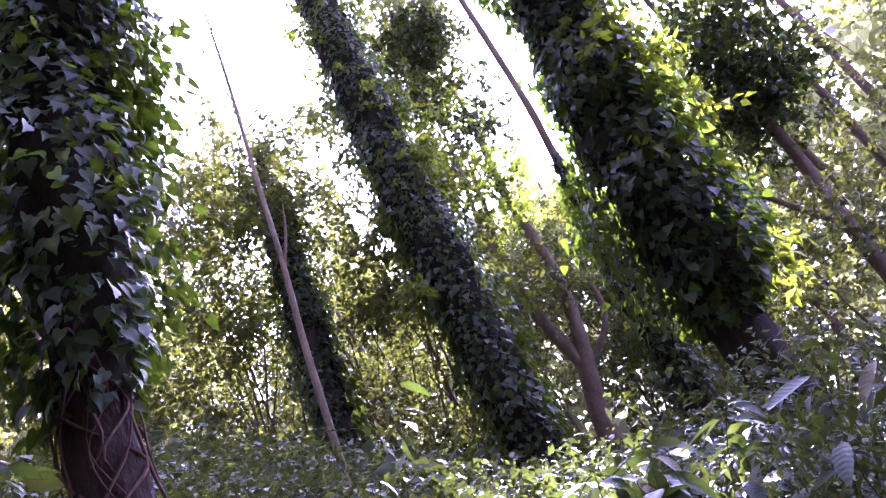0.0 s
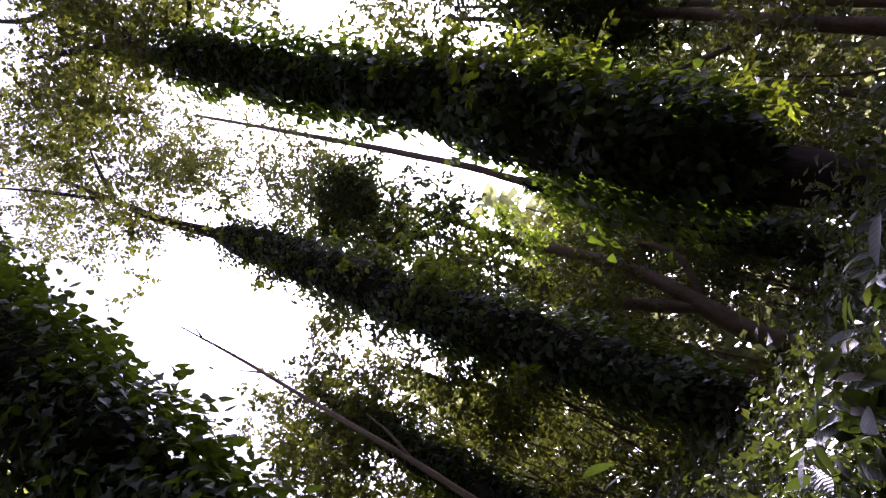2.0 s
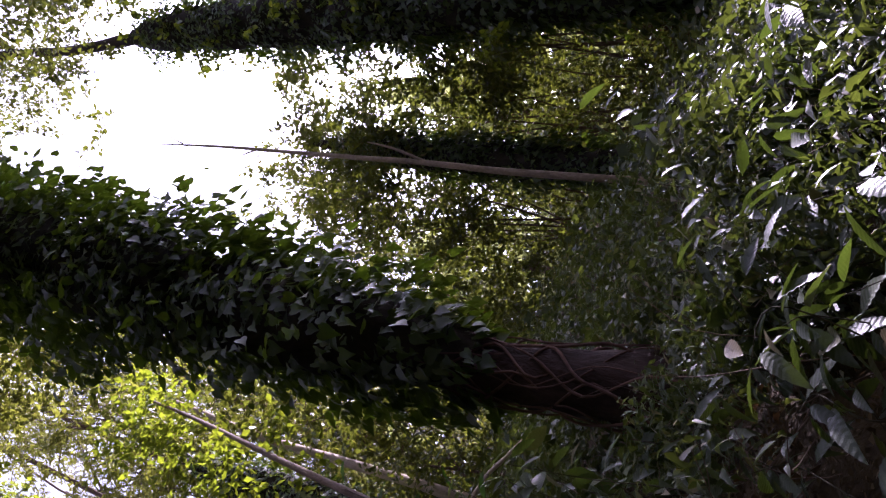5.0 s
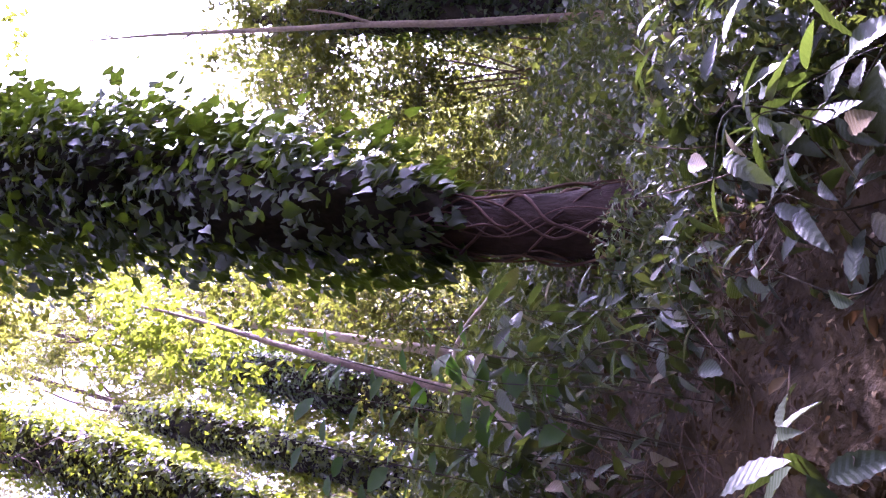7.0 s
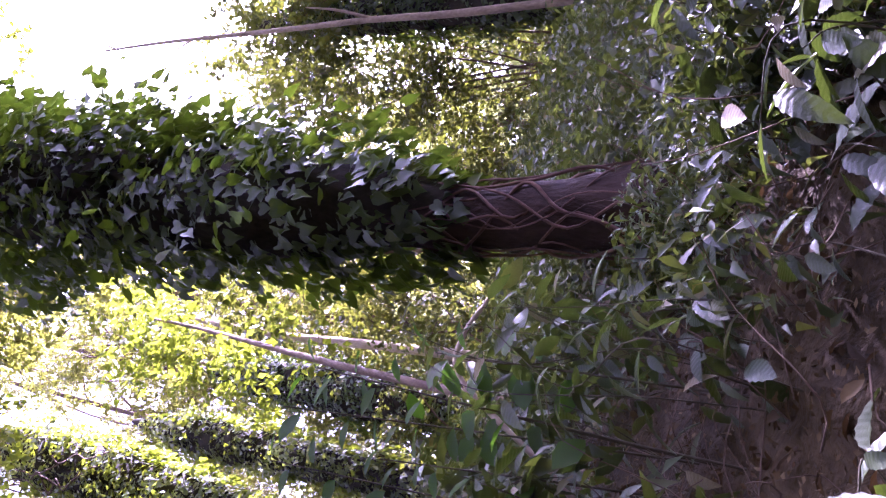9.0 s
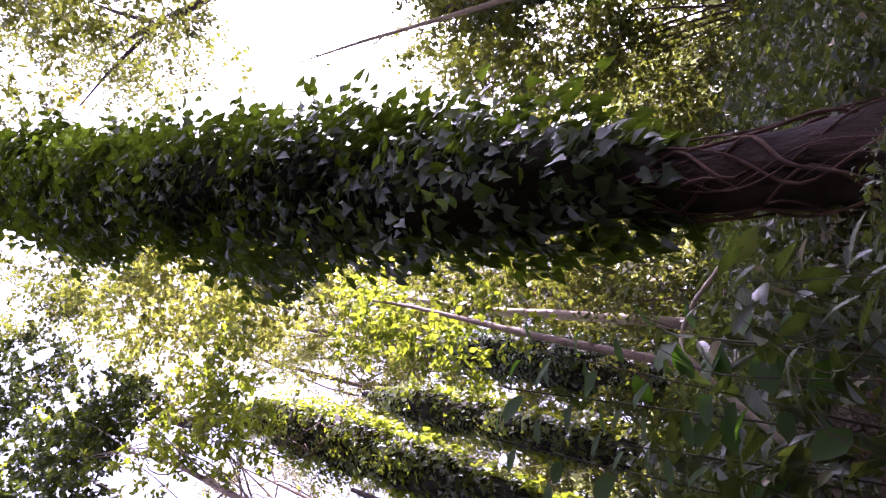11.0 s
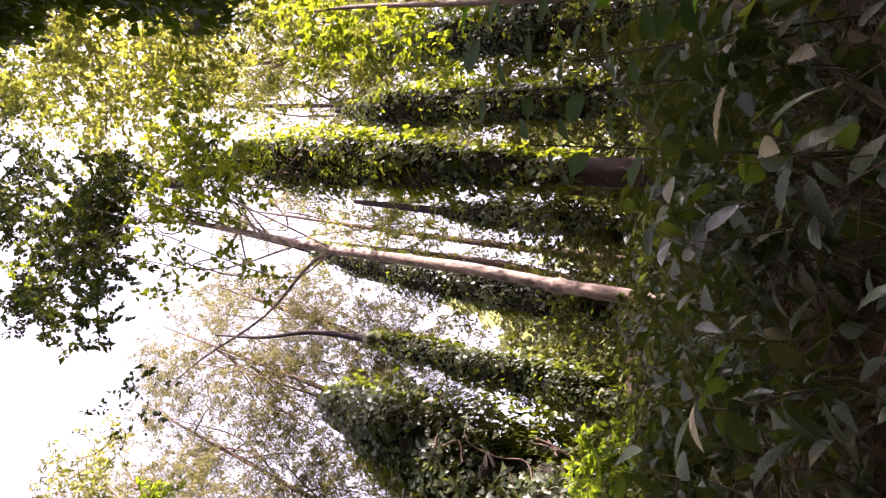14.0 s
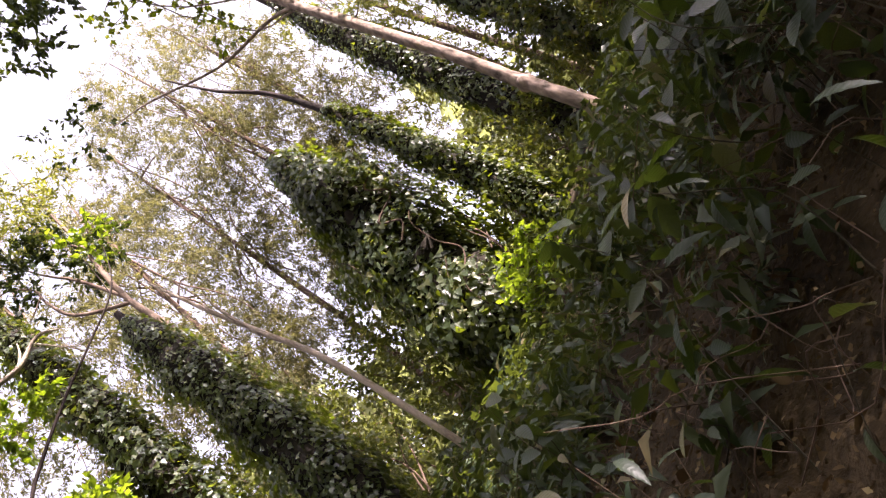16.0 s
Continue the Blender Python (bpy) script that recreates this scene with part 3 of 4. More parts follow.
row_tree = bare_tree("smooth grey-brown trunk leaning beside its neighbours", [(7.0, 3.88, 1.4, 0.095), (7.03, 3.83, 3.3, 0.078), (7.06, 3.78, 4.4, 0.068), (7.0, 3.86, 5.2, 0.055), (7.0, 3.9, 7.5, 0.03)],
          limbs=[[(7.0, 3.87, 3.2, 0.05), (6.7, 4.2, 3.9, 0.03), (6.5, 4.4, 4.6, 0.015)]],
          crown=dict(centres=cloud(63.5, 28, 7.6, 15, 3.2, 4.0, 0.6) + cloud(65, 38, 8, 8, 5, 4, 0.8), spread=0.55, twigs=9, per=13, size=0.105, material=mat_dark, shape=BLADE))
bare_tree("thin bare grey-brown trunk in a loose row", [(7.99, 4.14, 1.4, 0.07), (8.0, 4.12, 3.7, 0.055), (7.98, 4.16, 4.5, 0.048), (7.9, 4.2, 8, 0.025)])
bare_tree("thin bare grey-brown trunk in a loose row", [(8.2, 3.72, 1.4, 0.075), (8.23, 3.65, 4.6, 0.055), (8.26, 3.58, 5.6, 0.045), (8.5, 2.9, 9, 0.02)],
          crown=dict(centres=cloud(64, 42, 9, 16, 8, 4, 1.2), spread=0.8, twigs=9, per=12, size=0.104))

# the lit side
H_AXIS = [(-3.86, 5.84, 3.4, 0.19), (-3.93, 5.8, 5.8, 0.16), (-3.97, 5.77, 9.5, 0.15), (-4.03, 5.73, 12.0, 0.16), (-4.3, 5.5, 13.5, 0.14), (-4.5, 5.36, 14.5, 0.12), (-4.4, 5.4, 17.0, 0.07)]
N_AXIS = [(-5.95, 2.65, 2.8, 0.25), (-5.87, 2.8, 4.8, 0.22), (-5.82, 2.89, 6.5, 0.15), (-5.79, 2.96, 7.9, 0.06)]
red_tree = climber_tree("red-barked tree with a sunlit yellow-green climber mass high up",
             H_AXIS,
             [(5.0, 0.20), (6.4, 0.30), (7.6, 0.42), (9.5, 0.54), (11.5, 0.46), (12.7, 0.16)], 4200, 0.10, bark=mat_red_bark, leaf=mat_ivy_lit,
             crown=dict(centres=cloud(-29, 66, 6.6, 16, 9, 6, 1.0) + cloud(-14, 66, 6.0, 22, 9, 8, 0.8), spread=0.75, twigs=9, per=12, size=0.115, material=mat_gold))
add_crown(red_tree, cloud(-18, 71, 5.6, 16, 10, 5, 0.5), 0.6, 9, 12, 0.13, mat_gold, BLADE)
add_crown(red_tree, cloud(-12, 57, 6.4, 10, 5, 5, 0.5) + cloud(-21, 61, 6.4, 9, 5, 4, 0.5), 0.6, 8, 12, 0.115, mat_gold, BLADE)
add_crown(red_tree, cloud(-27, 75, 5.2, 14, 11, 4, 0.5) + cloud(-8, 70, 5.6, 8, 6, 4, 0.5), 0.65, 8, 12, 0.115)
dry_vines(red_tree, H_AXIS, 9.0, 12.6, 0.50, 16)
climber_tree("tree with a thick sunlit climber sleeve",
             [(-4.12, 8.0, 4.2, 0.22), (-4.18, 7.97, 7.7, 0.19), (-4.25, 7.93, 11.0, 0.11), (-4.26, 7.92, 11.7, 0.05)],
             [(4.3, 0.25), (6.2, 0.34), (7.7, 0.40), (10.4, 0.42), (11.4, 0.15)], 3200, 0.105, leaf=mat_ivy_lit)
climber_tree("tree buried in a broad dark climber mass",
             [(-3.65, 9.85, 4.0, 0.24), (-3.72, 9.9, 8.0, 0.2), (-3.8, 9.95, 11.0, 0.12), (-3.85, 9.95, 12.6, 0.05)],
             [(4.2, 0.5), (6.0, 0.62), (8.5, 0.60), (10.6, 0.48), (12.0, 0.16)], 4200, 0.11, leaf=mat_ivy_deep)
J_AXIS = [(-1.6, 4.74, 2.9, 0.040), (-1.66, 5.04, 4.15, 0.038), (-1.75, 5.53, 5.7, 0.035), (-1.8, 6.14, 8.0, 0.026), (-1.85, 6.45, 9.6, 0.014)]
bare_tree("thin grey sapling stem bending upward", J_AXIS,
          bark=mat_grey_bark, crown=dict(centres=cloud(-17, 46, 6.6, 9, 4, 7, 0.5), spread=0.6, twigs=8, per=12, size=0.115, shape=BLADE, material=mat_ivy_lit), name="sapling", group="saplings")
bare_tree("thin pale sapling stem", [(-2.1, 7.72, 4.3, 0.075), (-2.15, 7.71, 6.5, 0.068), (-2.2, 7.69, 8.0, 0.06), (-2.1, 7.7, 10.5, 0.03)],
          bark=mat_pale_bark, crown=dict(centres=cloud(-14, 42, 8.0, 8, 4, 5, 0.8) + cloud(-14.5, 54, 8.8, 12, 4, 4, 0.5), spread=0.7, twigs=8, per=12, size=0.111), name="sapling", group="saplings")
K_AXIS = [(-3.2, 3.3, 2.5, 0.064), (-3.22, 3.29, 3.4, 0.055), (-3.28, 3.34, 3.75, 0.056), (-3.3, 3.35, 3.85, 0.068), (-3.33, 3.38, 3.98, 0.054), (-3.44, 3.49, 4.8, 0.055), (-3.61, 3.61, 6, 0.055), (-3.79, 3.71, 7.5, 0.051), (-3.93, 3.85, 9.5, 0.043), (-4.03, 3.89, 11.4, 0.029), (-4.2, 3.8, 13, 0.018)]
K_TWIGS = []
for q in cloud(-47, 66, 5.2, 13, 17, 6, 0.5):
    p = line_at(K_AXIS, np.array([rng.uniform(7.0, 12.0)]))[0]
    turn = rng.normal(0, 0.22, 3)
    K_TWIGS.append([(*p, 0.013), (*(0.7 * p + 0.3 * q + turn + np.array((0, 0, -0.15))), 0.010), (*(0.35 * p + 0.65 * q - 0.6 * turn), 0.007), (*q, 0.003)])
knotted = bare_tree("slender pale sunlit trunk with a knot and spreading dark leafy crown",
          K_AXIS,
          limbs=[[(-3.75, 3.69, 7.2, 0.026), (-3.99, 3.52, 7.65, 0.022), (-4.5, 3.0, 8.3, 0.018), (-4.98, 2.33, 9.35, 0.013), (-5.31, 1.78, 9.9, 0.006)],
                 [(-3.9, 3.82, 9.0, 0.016), (-3.7, 4.05, 9.5, 0.012), (-3.6, 4.2, 10.1, 0.009), (-3.3, 4.3, 10.6, 0.004)],
                 [(-3.93, 3.85, 9.5, 0.016), (-4.25, 3.6, 9.9, 0.012), (-4.4, 3.4, 10.6, 0.009), (-4.9, 3.0, 11.4, 0.004)],
                 [(-4.0, 3.88, 10.4, 0.014), (-3.8, 3.75, 11.0, 0.011), (-3.75, 3.5, 11.7, 0.008), (-3.4, 3.2, 12.6, 0.003)]] + K_TWIGS,
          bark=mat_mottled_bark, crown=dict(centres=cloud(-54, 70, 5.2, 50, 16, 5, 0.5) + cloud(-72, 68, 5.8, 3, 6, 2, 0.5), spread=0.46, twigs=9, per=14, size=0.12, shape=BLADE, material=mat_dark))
# sprays in the lit leaf copy stand for sunlit parts of the dark crown
add_crown(knotted, cloud(-38, 61, 5.4, 7, 6, 3, 0.4) + cloud(-28, 60, 5.4, 6, 8, 3, 0.4), 0.5, 7, 10, 0.11, mat_ivy_lit, BLADE)
add_crown(knotted, [np.array(row[k][:3]) for row in K_TWIGS for k in (1, 2, 3)], 0.34, 5, 7, 0.10, mat_ivy_lit, BLADE)
add_crown(knotted, cloud(-74, 59, 5.6, 7, 4, 2.5, 0.2), 0.38, 2, 4, 0.10, mat_dark, BLADE)
climber_tree("upright tree in a dark climber sleeve behind a pale slender trunk",
             [(-7.22, 6.92, 4.6, 0.24), (-7.32, 6.8, 8.2, 0.20), (-7.32, 6.81, 11.2, 0.17), (-7.25, 6.89, 13.3, 0.12), (-7.2, 6.9, 16.5, 0.05)],
             [(4.7, 0.33), (6.5, 0.36), (9.5, 0.38), (12.0, 0.36), (13.5, 0.15)], 3200, 0.095)
climber_tree("far tree in a narrow climber sleeve", [(-8.23, 10.06, 6.5, 0.24), (-8.23, 10.06, 9.9, 0.2), (-8.27, 10.03, 12.0, 0.12), (-8.29, 10.0, 15.5, 0.06)],
             [(6.8, 0.32), (9.0, 0.36), (11.0, 0.32), (12.3, 0.14)], 1800, 0.125)
climber_tree("slim leaning tree half covered by dark climber",
             further([(-8.09, 5.88, 4.4, 0.22), (-8.13, 5.82, 7.2, 0.19), (-8.18, 5.75, 9.1, 0.16), (-8.23, 5.68, 10.8, 0.085), (-8.36, 5.49, 12.6, 0.052), (-8.61, 5.08, 14.2, 0.036), (-8.8, 4.8, 16.0, 0.02)], 0.8),
             [(3.8, 0.24), (5.0, 0.27), (6.6, 0.27), (8.2, 0.22), (9.0, 0.10)], 3200, 0.082)
stump = climber_tree("stump smothered in a bulky sunlit climber mass",
             N_AXIS,
             [(2.9, 0.55), (3.9, 0.66), (4.8, 0.72), (5.8, 0.66), (6.8, 0.52), (7.5, 0.36), (7.9, 0.1)], 6200, 0.088, shape=HEART_FAR, core=0.62)
dry_vines(stump, N_AXIS, 3.2, 7.0, 0.62, 14)
bare_tree("pale dead stem leaning out of the undergrowth", [(-6.5, 1.62, 3.2, 0.042), (-6.54, 1.45, 5.4, 0.038), (-6.65, 1.22, 6.6, 0.035), (-6.73, 1.01, 7.6, 0.03), (-6.85, 0.8, 8.8, 0.014)],
          limbs=[[(-6.69, 1.2, 6.6, 0.03), (-6.55, 1.1, 7.2, 0.02), (-6.5, 1.1, 7.6, 0.008)]], bark=mat_pale_bark, name="dead_pole")
climber_tree("tree sheathed in a broad sunlit climber mass", [(-7.98, 0.65, 3.4, 0.25), (-7.98, 0.55, 6.4, 0.22), (-7.99, 0.38, 8.2, 0.16), (-8.0, 0.25, 10.0, 0.06)],
             [(3.4, 0.5), (5.0, 0.54), (6.4, 0.52), (8.2, 0.50), (9.3, 0.30), (9.8, 0.1)], 4200, 0.098)

edge_tree = climber_tree("tree sheathed in sunlit climber leaves beside a dead forked branch", [(-7.0, -0.5, 3.0, 0.25), (-6.97, -0.65, 6.5, 0.22), (-6.94, -0.9, 9.2, 0.17), (-6.92, -1.05, 11.0, 0.1)],
             [(3.1, 0.36), (5.5, 0.38), (7.4, 0.38), (9.2, 0.32), (10.8, 0.14)], 3600, 0.10)
fork = [[(*bearing(-106, 46, 6.6), 0.05), (*bearing(-102.9, 48.4, 6.6), 0.042), (*bearing(-98.8, 48.9, 6.6), 0.034), (*bearing(-95.5, 50, 6.6), 0.026), (*bearing(-93.2, 49.5, 6.6), 0.012)],
        [(*bearing(-98.8, 48.9, 6.6), 0.022), (*bearing(-97.9, 49.6, 6.6), 0.016), (*bearing(-97.4, 50.4, 6.6), 0.006)],
        [(*bearing(-96.2, 49.7, 6.6), 0.016), (*bearing(-93.5, 47.9, 6.6), 0.010), (*bearing(-91.5, 47.6, 6.6), 0.004)]]
for row in fork:
    v, f = tube(row, 7, 0.08)
    part("dead_branch", v, f, mat_pale_bark, edge_tree, "pale dead forked branch")
add_crown(edge_tree, cloud(-99.3, 45.9, 6.2, 2, 0.8, 0.8, 0.1) + cloud(-100.5, 38.4, 6.2, 3, 1.2, 1, 0.1) + cloud(-104, 46, 6.2, 3, 1.4, 1.2, 0.1), 0.22, 7, 8, 0.10, mat_lime, BLADE)
far_limbs = [[(-85.8, 45.1, 0.075), (-86.4, 48.1, 0.062), (-86.2, 50.5, 0.05), (-85.5, 53.2, 0.04), (-85.2, 56.0, 0.028), (-84.8, 58.7, 0.016), (-84.1, 61.0, 0.006)],
             [(-85.6, 52.9, 0.03), (-87.5, 55.2, 0.024), (-88.6, 56.6, 0.016), (-89.4, 58.6, 0.006)],
             [(-86.4, 48.3, 0.045), (-88.8, 51.6, 0.034), (-90.4, 52.8, 0.024), (-92.0, 54.4, 0.016), (-92.4, 57.0, 0.006)],
             [(-86.3, 47.6, 0.045), (-91.5, 49.6, 0.034), (-92.8, 51.5, 0.026), (-92.9, 52.8, 0.02), (-95.1, 53.8, 0.014), (-97.5, 53.6, 0.006)],
             [(-86.2, 50.6, 0.03), (-84.6, 52.6, 0.02), (-83.2, 54.6, 0.012), (-82.3, 57.4, 0.005)],
             [(-92.6, 52.3, 0.02), (-94.2, 51.6, 0.014), (-96.0, 50.9, 0.006)]]
light_tree = bare_tree("pinkish-brown tree with wandering dark limbs and a thin bright yellow-green crown",
          [(*bearing(-84.6, 22, 9.2), 0.16), (*bearing(-85.0, 34, 9.2), 0.12), (*bearing(-85.8, 45.1, 9.2), 0.085)],
          limbs=[[(*bearing(a, e, 9.2), w) for a, e, w in row] for row in far_limbs],
          crown=dict(centres=cloud(-84.5, 57.5, 9.0, 8, 3.5, 2.2, 0.6) + cloud(-90, 56.5, 9.0, 5, 2.5, 2, 0.6), spread=0.62, twigs=7, per=11, size=0.15, material=mat_gold, shape=STRAP, droop=0.5))
add_crown(light_tree, cloud(-92, 53, 9.2, 7, 5, 2.5, 0.5) + cloud(-84, 52, 9.2, 3, 2, 1.5, 0.4), 0.5, 7, 11, 0.13, mat_dark, BLADE)
bare_tree("thin dark sapling arching over in front of the wood", [(*bearing(-119, 12, 5.0), 0.022), (*bearing(-111, 30, 5.0), 0.019), (*bearing(-104.7, 39.9, 5.0), 0.017), (*bearing(-102, 42.3, 5.0), 0.016), (*bearing(-96.6, 45.3, 5.0), 0.013), (*bearing(-91.5, 47.3, 5.0), 0.011), (*bearing(-85.7, 49.4, 5.0), 0.008), (*bearing(-82.5, 52.5, 5.0), 0.003)],
          limbs=[[(*bearing(-86.4, 49.2, 5.0), 0.006), (*bearing(-85.8, 51.5, 5.0), 0.004), (*bearing(-85.6, 53.5, 5.0), 0.002)]],
          bark=mat_bark, crown=dict(centres=[bearing(-83.4, 52.4, 5.0), bearing(-82.0, 53.5, 5.0), bearing(-85.4, 53.5, 5.0)], spread=0.2, twigs=5, per=6, size=0.085, shape=BLADE, material=mat_lime), name="sapling", group="saplings")

# ---- shrubs and far woods ----
def shrub(label, az, el, r, n, d_az, d_el, d_r, spread, material=None, size=0.085, shape=CHIP, per=13, twigs=9):
    c = bearing(az, 0, r)
    g = float(ground_height(c[0], c[1]))
    t = thing("shrub", (c[0], c[1], g), label, "shrub", "shrubs under the trees")
    cs = cloud(az, el, r, n, d_az, d_el, d_r)
    stems = []
    for q in cs[::5]:
        stems.append([(c[0] + rng.normal(0, 0.2), c[1] + rng.normal(0, 0.2), g - 0.1, 0.024), (*(0.5 * (np.array((c[0], c[1], g)) + q) + rng.normal(0, 0.15, 3)), 0.015), (*q, 0.006)])
    for row in stems:
        v, f = tube(row, 5, 0.05, 4)
        part("stem", v, f, mat_twig, t)
    lines, leaf = sprays(cs, spread, int(twigs * DENSE), int(per * DENSE), size)
    v, f = tubes(lines[::9], 3, 0.0, 2)
    part("twigwork", v, f, mat_twig, t, kind="stuff")
    v, f = blades(shape, *leaf)
    part("foliage", v, f, material or mat_shrub, t, kind="stuff")


for az, el, r, n, d_az, d_el in [(2, 19, 9, 14, 6, 5), (10, 16, 9.8, 14, 5, 5), (22, 20, 10, 16, 6, 7), (28, 14, 9.8, 12, 5, 4), (36, 12, 14.5, 14, 6, 4),
                                 (46, 14, 13.5, 14, 6, 6), (52, 12, 11, 14, 6, 6), (60, 12, 8, 12, 5, 5), (70, 14, 9, 14, 7, 6), (14, 27, 11, 16, 7, 6), (30, 26, 12, 16, 7, 7)]:
    shrub("green undergrowth shrub catching light from behind", az, el, r, n, d_az, d_el, 0.8, 0.55)
for az, el, r, n, d_az, d_el in [(-12, 26, 8, 14, 5, 5), (-22, 26, 10, 12, 5, 4), (-30, 25, 9, 10, 4, 3), (-48, 26, 9, 12, 5, 4), (-62, 24, 9, 12, 6, 3), (-72, 26, 8.5, 14, 5, 5), (-82, 27, 10.8, 16, 6, 5), (-94, 28, 10.8, 14, 6, 6)]:
    shrub("green undergrowth shrub lit by the sun", az, el, r, n, d_az, d_el, 0.8, 0.5)

shrub("small sunlit shrub with bright lime-green leaves", -60, 22.5, 4.7, 6, 2.6, 2.0, 0.3, 0.2, mat_lime, 0.06, BLADE)

for k in range(26):
    az = -112 + 7.6 * k + rng.uniform(-2, 2)
    low, high = (13, 34) if az < 0 else (5, 27)
    shrub("tall dark thicket filling the gaps between trunks", az, 0.5 * (low + high), rng.uniform(15, 18) if 28 < az < 48 else rng.uniform(12, 17), 16 if az < 52 else 10, 5, 0.5 * (high - low), 1.2, 0.9, size=0.15, per=11, twigs=8)

for az, el, r, d_el in [(11, 35, 10.5, 8), (19, 34, 11.5, 8), (26, 34, 10, 9), (31, 28, 9.5, 7), (2, 32, 11, 9), (33, 33, 12.5, 9), (44, 17, 14, 5), (51, 17, 13, 5), (42, 24, 14, 5), (82, 26, 11, 9)]:
    shrub("leafy understorey tree, dark green against the light", az, el, r, 27, 4.5, d_el, 1.2, 0.6, size=0.115, per=12, twigs=9)


def far_tree(az, r, base_el, top_el, n, d_az, material, size, label):
    """A tall thin tree of the far wood: stem, thin rising limbs and a feathery crown."""
    c = bearing(az, 0, r)
    g = float(ground_height(c[0], c[1]))
    top = bearing(az + rng.uniform(-2, 2), top_el, r)
    stem = [(c[0], c[1], g - 0.2, 0.13), (*(0.6 * np.array((c[0], c[1], g)) + 0.4 * top + rng.normal(0, 0.2, 3)), 0.09), (*top, 0.02)]
    cs = cloud(az, 0.5 * (base_el + top_el), r, n, d_az, 0.5 * (top_el - base_el), 1.5)
    limbs = []
    for q in cs[::4]:
        s = rng.uniform(0.4, 0.85)
        p = np.array(stem[0][:3]) * (1 - s) + top * s
        limbs.append([(*p, 0.035), (*(0.6 * p + 0.4 * q + rng.normal(0, 0.25, 3)), 0.025), (*(0.3 * p + 0.7 * q + np.array((0, 0, 0.3)) + rng.normal(0, 0.2, 3)), 0.016), (*q, 0.006)])
    bare_tree(label, stem, limbs, mat_twig, dict(centres=cs, spread=0.95, twigs=9, per=12 if material is mat_shrub else 22 if material is mat_gold else 27, size=size, material=material, shape=STRAP if material is not mat_shrub else CHIP, droop=1.1), group="far wood")


for az, r, b, tp, n, d in [(-2, 16, 25, 48, 16, 6), (6, 18, 20, 38, 16, 6), (20, 17, 18, 32, 16, 6), (34, 18, 16, 30, 16, 6), (44, 17, 14, 30, 16, 6), (56, 17, 16, 32, 16, 6), (68, 16, 20, 50, 18, 7), (80, 14, 20, 55, 16, 7)]:
    far_tree(az, r, b, tp, int(1.3 * n), d, mat_shrub, 0.14, "tall thin far tree with a loose light crown")
for az, r, b, tp, n, d in [(-6, 12, 24, 50, 20, 5), (-13, 13.5, 26, 60, 48, 5), (-20, 12.5, 34, 62, 54, 5), (-27, 13.5, 30, 62, 46, 5), (-36, 14, 26, 52, 24, 5), (-45, 14.5, 26, 50, 20, 5)]:
    far_tree(az, r, b, tp, n, d, mat_gold, 0.17, "thin tree with feathery yellow-green foliage in the sun")
for az, r, b, tp, n, d in [(-14, 16, 30, 52, 18, 6), (-30, 16, 30, 52, 18, 6), (-42, 17, 32, 58, 18, 5), (-56, 16, 34, 58, 22, 6), (-64, 15, 36, 60, 24, 6), (-74, 16, 34, 58, 24, 6), (-84, 14, 34, 56, 22, 6), (-96, 13, 34, 60, 20, 6), (-110, 13, 30, 58, 18, 7)]:
    far_tree(az, r, b, tp, int((3.0 if -92 < az < -50 else 1.7) * n), d, mat_feather, 0.135, "tall thin far tree with a feathery grey-green crown")

# unseen trees added behind the path, cutting skylight so the shade goes darker
for k, az in enumerate(range(118, 250, 9)):
    far_tree(az, 6.5 + 2.0 * math.sin(5 * az), 10, 60 if az < 140 else 82, 14 if az < 140 else 22, 9, mat_shrub, 0.45, "unseen leafy tree added behind the path to block skylight")

# the wood goes on behind: one leafy mass, too far to tell apart
n = 46000
az = rng.uniform(-125, 95, n)
r = rng.uniform(21, 34, n)
high = np.where(az < -5, 32, 27) + 5 * np.sin(0.35 * az) + 3 * np.sin(0.9 * az + 1)
el = high * rng.uniform(0, 1, n) ** 0.8
a = np.radians(az)
p = np.stack([r * np.sin(a), r * np.cos(a), 1.2 + r * np.tan(np.radians(el))], -1)
v, f = blades(CHIP, p, rng.standard_normal((n, 3)), rng.standard_normal((n, 3)), 0.85 * rng.uniform(0.5, 1.4, n))
far_wood = new("far_wood", raw_mesh("far_wood", v, f, mat_far_haze))
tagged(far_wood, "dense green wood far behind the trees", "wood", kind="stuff")


